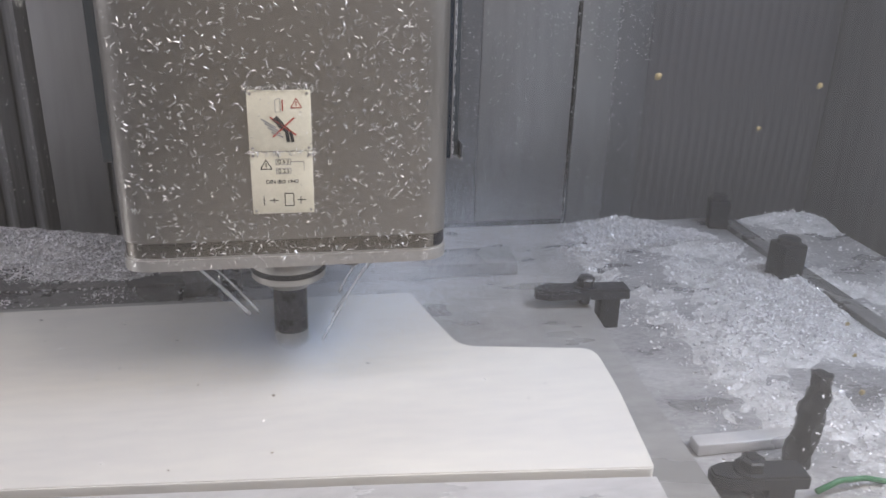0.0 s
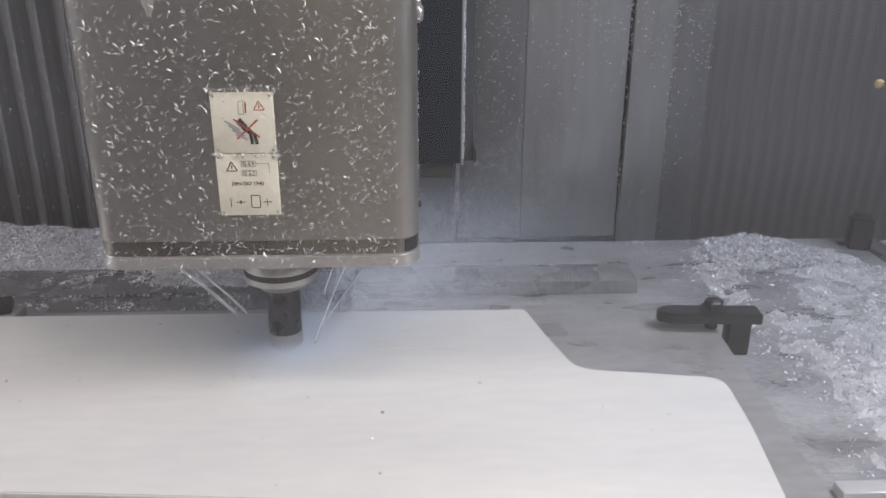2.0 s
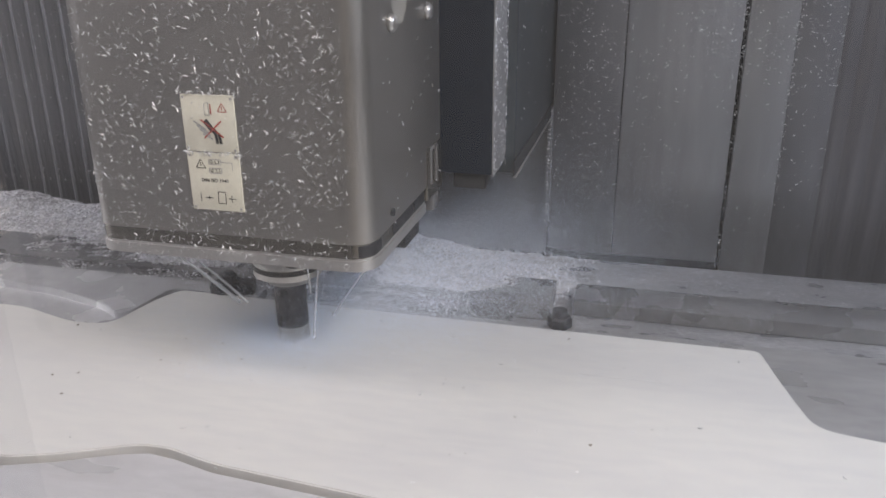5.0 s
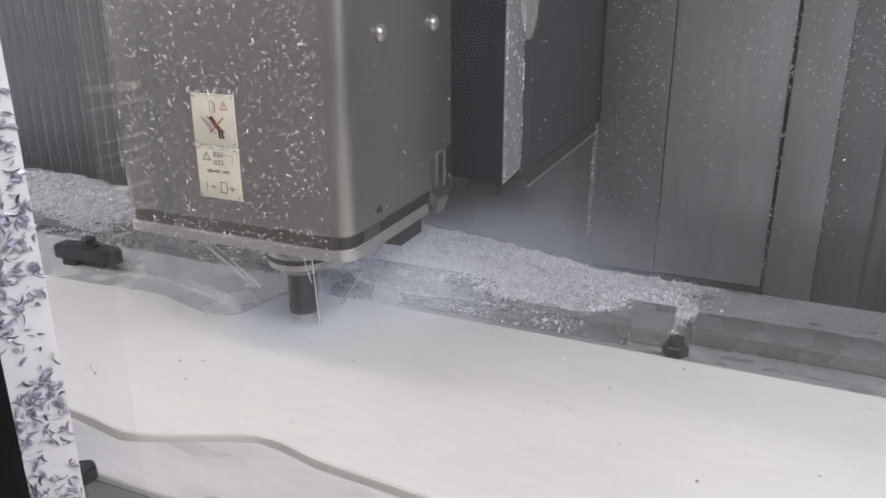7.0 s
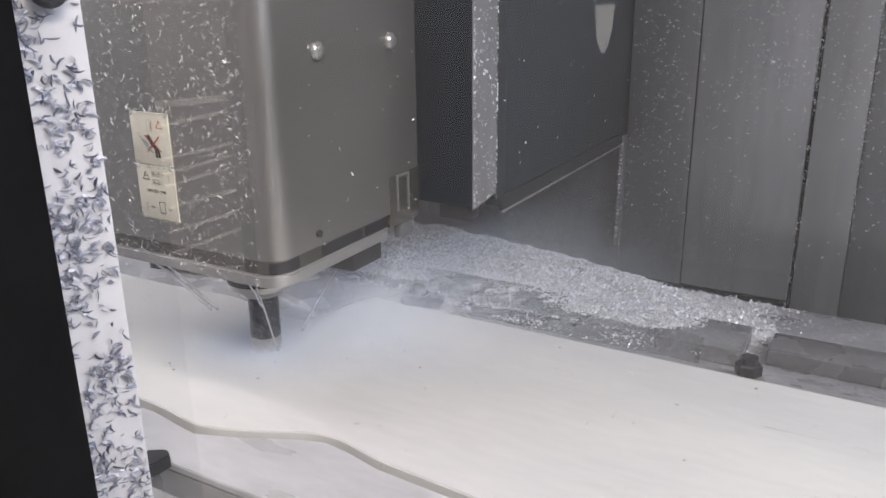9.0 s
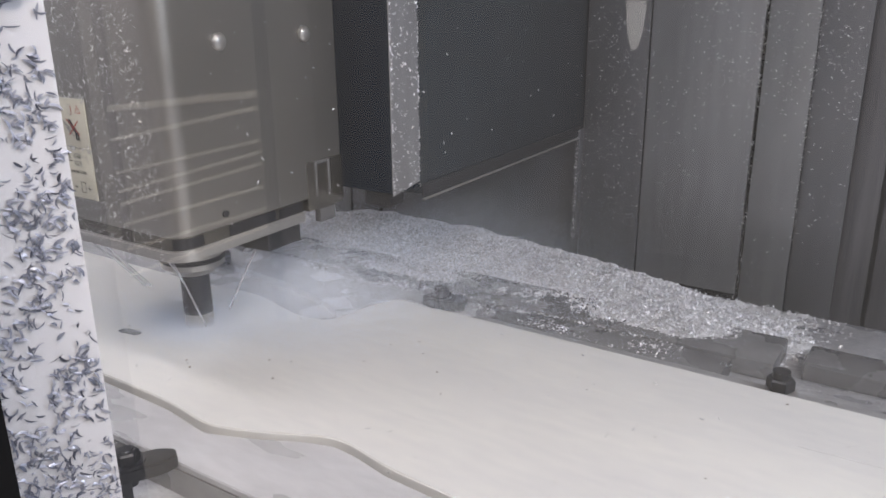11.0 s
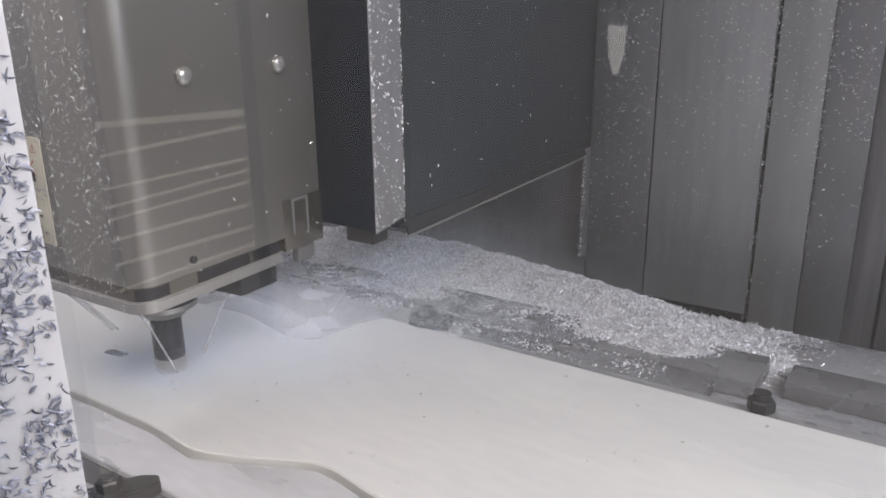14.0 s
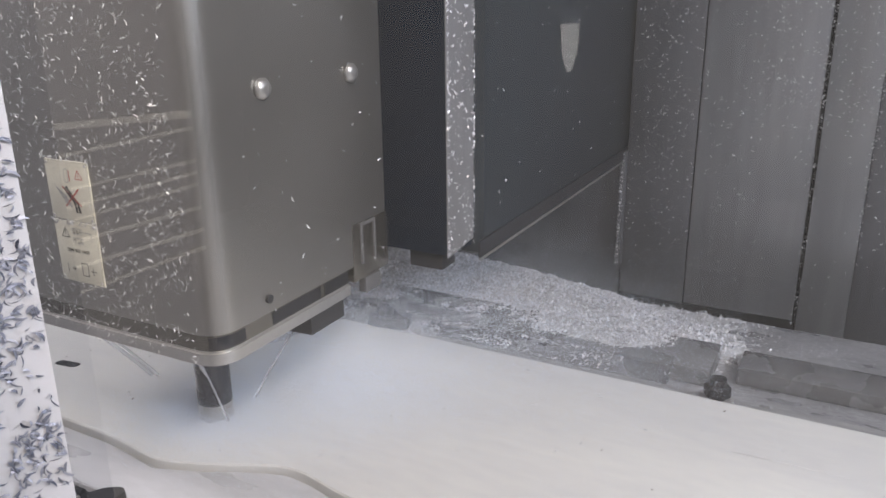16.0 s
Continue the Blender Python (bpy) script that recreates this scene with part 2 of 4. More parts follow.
def chips(name, places, mat, parent=None, label="", size=(0.003, 0.008), flat=1.0, rng=None, wide=1.0):
    """Many small curled slivers of metal as one mesh. places: rows of position and surface normal."""
    rng = rng or random.Random(5)
    verts, faces = [], []
    for p, nrm in places:
        p, nrm = Vector(p), Vector(nrm).normalized()
        q = nrm.to_track_quat("Z", "Y")
        L, w = rng.uniform(*size), rng.uniform(0.00035, 0.0008) * wide
        a, curl = rng.uniform(0, 2 * math.pi), rng.uniform(0.3, 2.2)
        tilt = Euler((rng.uniform(-1, 1) * flat, rng.uniform(-1, 1) * flat, a)).to_matrix()
        base = len(verts)
        for k in range(4):
            s = (k / 3 - 0.5) * curl
            x = L / max(curl, 0.3) * math.sin(s)
            y = L / max(curl, 0.3) * (1 - math.cos(s))
            ww = w * (0.4 if k in (0, 3) else 1)
            for sgn in (-1, 1):
                loc = Vector((x, y + sgn * ww, 0.0012 + sgn * ww * 0.7))
                verts.append(p + q @ (tilt @ loc))
        for k in range(3):
            b = base + 2 * k
            faces.append((b, b + 1, b + 3, b + 2))
    me = bpy.data.meshes.new(name)
    me.from_pydata([tuple(v) for v in verts], [], faces)
    me.materials.append(mat)
    ob = new(name, me)
    if parent is not None:
        ob.parent = parent
    tagged(ob, label, kind="stuff")
    return ob


rnd = random.Random(11)

# ---------------- enclosure (setting) ----------------
YB = 0.63          # plane of the column's cover sheets
ZT = -0.045        # top of the machine table
def structure(name, bm, mat, label):
    return tagged(part(name, bm, mat), label, kind="structure")


structure("floor", box(-2.3, 1.4, -0.62, 1.3, -0.50, -0.40), M_SHEET_DIM, "wet sheet metal floor of the machine's trough")
structure("wall_back", box(-2.3, 1.4, 0.95, 1.0, -0.40, 1.6), M_SHEET_DIM, "grey sheet metal wall behind the way covers")
structure("wall_left", box(-2.30, -2.22, -0.62, 0.95, -0.40, 1.6), M_SHEET_DIM, "grey sheet metal side wall of the machine")
structure("wall_right", box(1.12, 1.20, -0.62, 0.95, -0.40, 1.6), M_SHEET, "grey wet sheet metal side wall of the machine")
structure("ceiling", box(-2.3, 1.4, -0.62, 1.0, 1.6, 1.64), M_SHEET_DIM, "sheet metal roof of the machine")
structure("workshop_floor", box(-4, 4, -5, -0.64, -1.2, -1.1), M_FLOOR, "pale grey painted workshop floor")
structure("workshop_wall", box(-4, 4, -5.1, -5, -1.1, 3.6), M_WALL, "pale plaster workshop wall")
structure("workshop_wall_side", box(-4.1, -4, -5, -0.64, -1.1, 3.6), M_WALL, "pale plaster workshop wall")
structure("workshop_wall_side", box(4, 4.1, -5, -0.64, -1.1, 3.6), M_WALL, "pale plaster workshop wall")
structure("workshop_ceiling", box(-4, 4, -5, -0.64, 3.6, 3.7), M_WALL, "pale workshop ceiling")

# front of the machine, with the window opening through it
XS = -0.275
structure("wall_front_low", box(-2.3, 1.4, -0.64, -0.57, -1.1, -0.05), M_WHITE, "white painted front panel below the window")
structure("wall_front_high", box(-2.3, 1.4, -0.64, -0.57, 1.25, 1.64), M_WHITE, "white painted front panel above the window")
structure("wall_front_right", box(0.95, 1.4, -0.64, -0.57, -0.05, 1.25), M_WHITE, "white painted front panel beside the window")
structure("wall_front_left", box(-2.3, XS - 0.131, -0.64, -0.57, -0.05, 1.25), M_WHITE, "white painted panel of the sliding door")


BOLT = (-0.2770, -0.5785, 0.453)


def door_frame():
    ob = empty("door_frame", pose(XS, -0.565, 0), "white window post of the machine door splashed with wet chips", "door frame")
    part("post", prism([(0, 0), (-0.038, -0.080), (-0.085, -0.080), (-0.085, 0.0)], -0.05, 1.25, 0.001), M_WHITE, ob)
    part("seal", box(-0.13, -0.0855, -0.085, 0.008, -0.05, 1.25, 0.003), M_BLACK, ob, "black rubber seal")
    spots = []
    for _ in range(3300):
        # clusters of chips
        f, cz = rnd.uniform(0.02, 0.98), rnd.uniform(0.05, 0.60)
        if noise.noise(Vector((f * 4, cz * 30, 3))) < -0.12 and rnd.random() < 0.82:
            continue
        for k in range(1 + 2 * (rnd.random() < 0.35)):
            g = min(0.98, max(0.02, f + k * rnd.gauss(0, 0.025)))
            spots.append(((-0.038 * g + 0.0004, -0.080 * g - 0.0002, cz + k * rnd.gauss(0, 0.0025)), (0.90, -0.43, 0)))
    bolt = lathe([(0.0078, 0), (0.0078, 0.003), (0.0058, 0.005)], 20, Matrix.Translation((BOLT[0] - XS, BOLT[1] + 0.565, BOLT[2])) @ Vector((0.90, -0.43, 0)).to_track_quat("Z", "Y").to_matrix().to_4x4())
    part("bolt", bolt, M_BLACKENED, ob, "dark bolt head")
    chips("chips", spots, M_FRAMECHIP, ob, "blue-grey wet metal chips", (0.0024, 0.0074), 0.32, rnd, 0.85)
    return ob


door_frame()


structure("window_surround", box(-0.60, -0.182, -0.69, -0.655, -0.30, 1.4, 0.004), M_BLACK, "black outer surround of the machine window")


def window_pane():
    m = bpy.data.materials.new("splashed_glass")
    m.use_nodes = True
    nt = m.node_tree
    nt.nodes.clear()
    out = nt.nodes.new("ShaderNodeOutputMaterial")
    clear, film, gloss = nt.nodes.new("ShaderNodeBsdfTransparent"), nt.nodes.new("ShaderNodeBsdfDiffuse"), nt.nodes.new("ShaderNodeBsdfGlossy")
    film.inputs[0].default_value = (0.66, 0.76, 0.95, 1)
    gloss.inputs["Roughness"].default_value = 0.01
    tc, big = nt.nodes.new("ShaderNodeTexCoord"), nt.nodes.new("ShaderNodeTexNoise")
    big.inputs["Scale"].default_value, big.inputs["Detail"].default_value = 7, 5
    nt.links.new(tc.outputs["Object"], big.inputs[0])
    amount = nt.nodes.new("ShaderNodeMapRange")
    amount.inputs[1].default_value, amount.inputs[2].default_value = 0.3, 0.7
    amount.inputs[3].default_value, amount.inputs[4].default_value = HAZE_FILM
    nt.links.new(big.outputs[0], amount.inputs[0])
    # film thickens towards the right to paint in the bright haze there
    sep, side, total = nt.nodes.new("ShaderNodeSeparateXYZ"), nt.nodes.new("ShaderNodeMapRange"), nt.nodes.new("ShaderNodeMath")
    nt.links.new(tc.outputs["Object"], sep.inputs[0])
    nt.links.new(sep.outputs[0], side.inputs[0])
    side.inputs[1].default_value, side.inputs[2].default_value = 0.06, 0.20
    side.inputs[3].default_value, side.inputs[4].default_value = 0.0, 0.11
    nt.links.new(amount.outputs[0], total.inputs[0])
    nt.links.new(side.outputs[0], total.inputs[1])
    a, b = nt.nodes.new("ShaderNodeMixShader"), nt.nodes.new("ShaderNodeMixShader")
    nt.links.new(total.outputs[0], a.inputs[0])
    nt.links.new(clear.outputs[0], a.inputs[1])
    nt.links.new(film.outputs[0], a.inputs[2])
    fr = nt.nodes.new("ShaderNodeFresnel")
    fr.inputs[0].default_value = 1.75
    nt.links.new(fr.outputs[0], b.inputs[0])
    nt.links.new(a.outputs[0], b.inputs[1])
    nt.links.new(gloss.outputs[0], b.inputs[2])
    nt.links.new(b.outputs[0], out.inputs[0])
    bm = bmesh.new()
    bm.faces.new([bm.verts.new(p) for p in ((XS - 0.04, -0.65, -0.05), (0.949, -0.65, -0.05), (0.949, -0.65, 1.249), (XS - 0.04, -0.65, 1.249))])
    ob = structure("window_1", bm, m, "clear machine window with a thin coolant film that paints in haze")
    ob.visible_shadow = False
    return ob


SPLASHES = [(0.119, 0.426, 0.0011), (0.172, 0.423, 0.0010), (0.207, 0.327, 0.0010), (0.214, 0.311, 0.0013), (0.154, 0.410, 0.0008), (0.201, 0.340, 0.0009)]
# film amount also stands in for haze, lifting the dark tones behind the glass
HAZE_FILM = (0.030, 0.066)
window_pane()


# slats show only as reflections; glow is added in place of outside light
M_STRIP = bpy.data.materials.new("strip_glow")
M_STRIP.use_nodes = True
_b = M_STRIP.node_tree.nodes["Principled BSDF"]
_b.inputs["Base Color"].default_value = (0.8, 0.76, 0.66, 1)
_b.inputs["Emission Color"].default_value = (1.0, 0.92, 0.78, 1)
_b.inputs["Emission Strength"].default_value = 0.6


def glowing_slat_rack():
    """Pale slats in the dim workshop, made to glow so that they mirror in the window."""
    ob = empty("glowing_slat_rack", pose(0, -1.5, 0), "rack of pale slats in the workshop, made to glow", "lamp")
    frame_mat = M_DARK
    for x in (-1.36, -0.935):
        part("hanger", box(x - 0.012, x + 0.012, -0.008, 0.0, -0.14, 3.6, 0.001), frame_mat, ob, "thin dark hanger rail")
    for za, zb, h in SLATS:
        bm = box(-1.347, -0.948, 0.001, 0.012, -h / 2, h / 2, 0.001)
        for v in bm.verts:
            v.co.z += za + (zb - za) * (v.co.x + 1.345) / 0.395
        part("glowing_slat", bm, M_STRIP, ob, "pale slat made to glow")
    return ob


def splash(x, z, r):
    bm = bmesh.new()
    bmesh.ops.create_icosphere(bm, subdivisions=2, radius=r)
    for v in bm.verts:
        v.co += v.co * 0.35 * noise.noise(v.co * 420 + Vector((x * 90, 0, z * 90)))
        v.co.y *= 0.3
    return tagged(part("splash", bm, M_SPLASH, None, "", pose(x, -0.6495 + r * 0.3, z), True), "small yellowish splash stuck to the window", "splash", "splashes on the window")


M_SPLASH = material("dried_splash", (0.42, 0.36, 0.20), 0.5, 0, 0.2, 300, 900, 0.1)
for sx, sz, sr in SPLASHES:
    splash(sx, sz, sr)


SLATS = [(0.156, 0.247, 0.007), (0.090, 0.192, 0.006), (0.052, 0.172, 0.006), (0.026, 0.152, 0.006), (-0.017, 0.112, 0.007),
         (-0.070, 0.072, 0.007), (-0.125, 0.040, 0.007), (0.217, 0.27, 0.012)]
glowing_slat_rack()


def inspection_lamp():
    m = bpy.data.materials.new("lamp_glow")
    m.use_nodes = True
    b = m.node_tree.nodes["Principled BSDF"]
    b.inputs["Base Color"].default_value = (0.9, 0.9, 0.88, 1)
    b.inputs["Emission Color"].default_value = (1, 0.98, 0.94, 1)
    b.inputs["Emission Strength"].default_value = 2.2
    ob = empty("inspection_lamp", pose(-0.303, -1.5, 0.39), "small glowing inspection lamp hanging on a cable in the workshop", "lamp")
    part("shade", prism(rounded([(-0.012, -0.006), (0.012, -0.006), (0.012, 0.006), (-0.012, 0.006)], 0.004), 0.032, 0.05), M_WHITE, ob)
    part("glowing_cone", lathe([(0.003, -0.026), (0.009, -0.005), (0.012, 0.031)], 20), m, ob, "glowing lamp cone")
    part("cable", lathe([(0.002, 0.0502), (0.002, 3.21)], 8), M_DARK, ob, "thin dark lamp cable")
    return ob


inspection_lamp()


def work_light(x):
    ob = empty("work_light", pose(x, -0.49, 1.30), "long white work light under the machine roof", "lamp", "work lights")
    part("housing", box(-0.5, 0.5, -0.06, 0.06, 0.0, 0.16, 0.008), M_WHITE, ob)
    return ob


work_light(0.30)
work_light(-1.05)


def side_light(x, z, turn):
    ob = empty("side_light", pose(x, -0.15, z, 0, 0, turn), "unseen white lamp on the machine's side wall", "lamp", "work lights")
    part("housing", box(0.0, 0.06, -0.36, 0.36, -0.02, 0.24, 0.006), M_WHITE, ob)
    return ob


side_light(-2.2195, 0.72, 0)
# made-up housing for the added fill on the right wall
side_light(1.1195, 0.90, 180)


# ---------------- table and workpiece ----------------
def machine_table():
    ob = empty("machine_table", pose(0, 0, 0), "wet grey steel machine table with slots and coolant", "machine table")
    part("bed", box(-2.0, 0.80, -0.54, 0.49, ZT - 0.10, ZT, 0.004), M_TABLE, ob)
    return ob


machine_table()

PLATE = [(-1.60, 0.012), (-0.93, 0.018), (-0.80, 0.030), (-0.70, 0.002), (-0.648, 0.008), (-0.634, 0.084), (-0.615, 0.126),
         (0.160, 0.122), (0.178, 0.040), (0.198, -0.036), (0.357, -0.062), (0.352, -0.15), (0.333, -0.292),
         (0.09, -0.268), (-0.25, -0.240), (-0.365, -0.232), (-0.425, -0.218), (-0.455, -0.221), (-0.525, -0.254), (-0.575, -0.271),
         (-0.65, -0.259), (-0.76, -0.257), (-1.60, -0.255)]
PLATE_R = [0, 0.02, 0.03, 0.02, 0.022, 0.02, 0.012, 0.008, 0.02, 0.022, 0.022, 0.03, 0.006, 0.05, 0.04, 0.02, 0.014, 0.014, 0.02, 0.02, 0.03, 0.04, 0]


def workpiece():
    ob = empty("workpiece", pose(0, 0, 0), "large wet aluminium workpiece with a milled contour", "metal plate")
    part("milled_face", prism(rounded(PLATE[::-1], PLATE_R[::-1]), -0.013, 0.0, 0.0012), M_ALU, ob, "bright milled aluminium face")
    part("stock", prism(rounded([(-1.65, -0.330), (0.385, -0.330), (0.405, 0.10), (0.385, 0.163), (-1.65, 0.163)], [0, 0.01, 0.02, 0.02, 0]),
                        ZT, -0.0135, 0.002), M_STOCK, ob, "raw aluminium stock, wet and grey")
    part("ledge", prism(rounded([(-1.64, -0.3298), (0.33, -0.3298), (0.333, -0.297), (0.09, -0.273), (-0.25, -0.245), (-0.365, -0.237), (-0.41, -0.2265), (-0.44, -0.2235), (-0.47, -0.233),
                                 (-0.525, -0.259), (-0.575, -0.277), (-0.65, -0.265), (-0.76, -0.262), (-1.64, -0.260)], 0), -0.0133, -0.006, 0.001), M_LEDGE, ob,
         "wet aluminium rim left beside the cut")
    part("rim", prism(rounded([(-1.64, 0.108), (-0.96, 0.106), (-0.80, 0.090), (-0.70, 0.064), (-0.662, 0.040), (-0.645, 0.050), (-0.632, 0.1285), (-0.50, 0.1285), (-0.50, 0.1625), (-1.64, 0.1625)],
                              [0, 0.03, 0.03, 0.02, 0.008, 0.008, 0.01, 0.002, 0.002, 0]), -0.0133, -0.001, 0.001), M_NOTCH, ob, "raised wet rim behind the milled notch")
    part("notch_floor", box(-1.64, -0.632, -0.01, 0.12, -0.0133, -0.0115), M_NOTCH, ob, "grey wet floor of the milled notch")
    # dark cap laid on the face in place of an oblong hole
    slot = rounded([(-0.870, -0.170), (-0.836, -0.166), (-0.834, -0.153), (-0.868, -0.157)], 0.006, 5)
    part("slot", prism(slot, -0.004, 0.0006), M_BLACKENED, ob, "dark cap standing in for an oblong hole in the milled face")
    spots = []
    for _ in range(110):
        x, y = rnd.uniform(-0.95, 0.34), rnd.uniform(-0.25, 0.10)
        if x > 0.15 and y > -0.08:
            continue
        spots.append(((x, y, 0.0), (0, 0, 1)))
    chips("chips", spots, M_HEADCHIP, ob, "few chips lying on the milled face", (0.003, 0.007), 0.4, rnd)
    chips("wet_specks", [((rnd.uniform(-0.95, 0.14), rnd.uniform(-0.24, 0.10), 0.0), (0, 0, 1)) for _ in range(40)], M_SPECK, ob, "brownish wet specks on the milled face", (0.002, 0.005), 0.2, rnd, 1.5)
    bm = tube([(-0.043, 0.017, 0), (0.012, 0.019, 0), (0.069, 0.020, 0)], [0.0003, 0.0005, 0.0003], 6)
    for v in bm.verts:
        v.co.z = 0.0004 + v.co.z * 0.35
    part("tool_mark", bm, M_MARK, ob, "bright straight tool mark", None, True)
    return ob


workpiece()


# ---------------- clamps, stops and bars ----------------
def strap_clamp(m, label, length=0.13, bolt_at=0.07, thick=0.0135):
    ob = empty("strap_clamp", m, label, "clamp", "clamps on the workpiece")
    L = length
    out = [(0.0, -0.007), (0.016, -0.015), (L, -0.015), (L, 0.015), (0.016, 0.015), (0.0, 0.007)]
    part("strap", prism(rounded(out, 0.003, 3), 0.0, thick, 0.002), M_BLACKENED, ob)
    part("bolt", lathe([(0.008, 0), (0.008, 0.036), (0.006, 0.039)], 16, Matrix.Translation((bolt_at, 0, thick - 0.0235))), M_BLACKENED, ob)
    part("nut", lathe([(0.0125, 0), (0.0125, 0.010), (0.0105, 0.012)], 6, Matrix.Translation((bolt_at, 0, thick + 0.002))), M_BLACKENED, ob)
    part("washer", lathe([(0.017, 0), (0.017, 0.003)], 24, Matrix.Translation((bolt_at, 0, thick - 0.0003))), M_BLACKENED, ob)
    part("support_block", box(L - 0.040, L - 0.012, -0.013, 0.013, ZT + 0.0005 - m.translation.z, 0.0, 0.002), M_BLACKENED, ob)
    return ob


strap_clamp(pose(0.325, 0.085, 0.0005, 0, 0, -3), "blackened steel strap clamp with bolt, gripping the plate's corner")
strap_clamp(pose(-0.570, 0.130, 0.0005, 0, 0, 16), "small blackened strap clamp behind the plate, wet", 0.062, 0.026)
strap_clamp(pose(-0.943, 0.100, 0.0005, 0, 0, 184), "dark strap clamp with bolt behind the plate's notch", 0.12, 0.06, 0.022)
strap_clamp(pose(-0.553, -0.330, -0.0055, 0, 0, 240), "dark wet strap clamp on the plate's front rim", 0.085, 0.046)
strap_clamp(pose(0.396, -0.284, -0.030, 0, 0, -6), "dark strap clamp lying in chips beside the plate", 0.095, 0.04)


def hold_down_bolt(x, y):
    ob = empty("hold_down_bolt", pose(x, y, -0.0135), "dark steel hold-down bolt with washer and chips on its head", "bolt")
    part("washer", lathe([(0.020, 0), (0.020, 0.004)], 24), M_STEEL, ob)
    part("shank", lathe([(0.010, 0.004), (0.010, 0.030)], 16), M_BLACKENED, ob)
    part("nut", lathe([(0.016, 0.008), (0.016, 0.020), (0.014, 0.022)], 6), M_BLACKENED, ob)
    return ob


hold_down_bolt(-0.081, 0.147)


def stop_post(x, y, h, w=0.036):
    ob = empty("stop_post", pose(x, y, ZT, 0, 0, rnd.uniform(-15, 15)), "dark upright stop post standing in wet chips", "post", "stop posts")
    part("post", box(-w / 2, w / 2, -w / 2, w / 2, 0, h, 0.004), M_BLACKENED, ob)
    part("cap", lathe([(w * 0.42, h), (w * 0.42, h + 0.006), (w * 0.3, h + 0.009)], 20), M_BLACKENED, ob)
    return ob


stop_post(0.785, 0.44, 0.055)
stop_post(0.775, 0.20, 0.062, 0.042)
def broken_post(x, y, h, w):
    """Ragged upright clogged with chips: a stack of uneven rings."""
    ob = empty("stop_post", pose(x, y, ZT, 4, 3, 20), "ragged dark stop post clogged with wet chips", "post", "stop posts")
    bm = bmesh.new()
    rings = []
    for k in range(15):
        z = h * k / 14
        rings.append([bm.verts.new((w * f * math.cos(a) + 0.006 * noise.noise(Vector((z * 50, 0, 4))), w * f * math.sin(a), z + 0.004 * noise.noise(Vector((a, z * 90, 7)))))
                      for a, f in ((a, (0.36 if k > 11 else 0.5) + 0.22 * noise.noise(Vector((math.cos(a) * 2, math.sin(a) * 2, z * 70)))) for a in [i * math.pi / 6 for i in range(12)])])
    for r0, r1 in zip(rings, rings[1:]):
        for i in range(12):
            bm.faces.new((r0[i], r0[(i + 1) % 12], r1[(i + 1) % 12], r1[i]))
    bm.faces.new(rings[-1])
    bm.faces.new(rings[0][::-1])
    part("post", bm, M_BLACKENED, ob)
    chips("chips", [((rnd.gauss(0, w * 0.45), -w * 0.45 + rnd.gauss(0, 0.004), rnd.uniform(0, h)), (0, -1, 0.3)) for _ in range(45)], M_CHIP, ob, "bright wet chips clinging to the post", (0.003, 0.007), 0.5, rnd)
    return ob


broken_post(0.510, -0.252, 0.112, 0.026)


def bar(name, x0, x1, y0, y1, z0, z1, label, mat, turn=0):
    return tagged(part(name, box(x0, x1, y0, y1, z0, z1, 0.003), mat, None, "", pose(0, 0, 0, 0, 0, turn)), label, "metal bar")


bar("side_rail", -1.70, -0.155, 0.168, 0.232, ZT, -0.022, "grey wet steel rail lying behind the workpiece", M_RAIL)
bar("cover_plate", -1.70, -0.105, 0.236, 0.33, ZT, -0.020, "dark flat cover plate buried under the chip heap", M_RAIL)
bar("side_rail", -0.075, 0.352, 0.262, 0.33, ZT, -0.022, "dark wet steel rail ending near the bolt", M_RAIL)
bar("loose_bar", 0.415, 0.53, -0.226, -0.205, ZT, ZT + 0.014, "pale aluminium bar lying beside the clamp", M_LEDGE, 0)
structure("side_shelf", box(0.832, 1.015, -0.5, 0.48, ZT - 0.06, ZT - 0.002, 0.004), M_TABLE, "wet grey steel shelf beside the machine table")
bar("guard_strip", 0.80, 0.83, -0.5, 0.48, ZT - 0.05, ZT + 0.008, "dark guard strip along the table's edge", M_RAIL)


def green_hose():
    pts = [(0.50 + 0.03 * i, -0.305 + 0.010 * math.sin(i * 0.9), ZT + 0.008 + 0.004 * math.sin(i * 1.3)) for i in range(10)]
    return tagged(part("hose", tube(pts, 0.003), M_GREEN, None, "", None, True), "thin green hose lying in the wet chips", "hose")


green_hose()


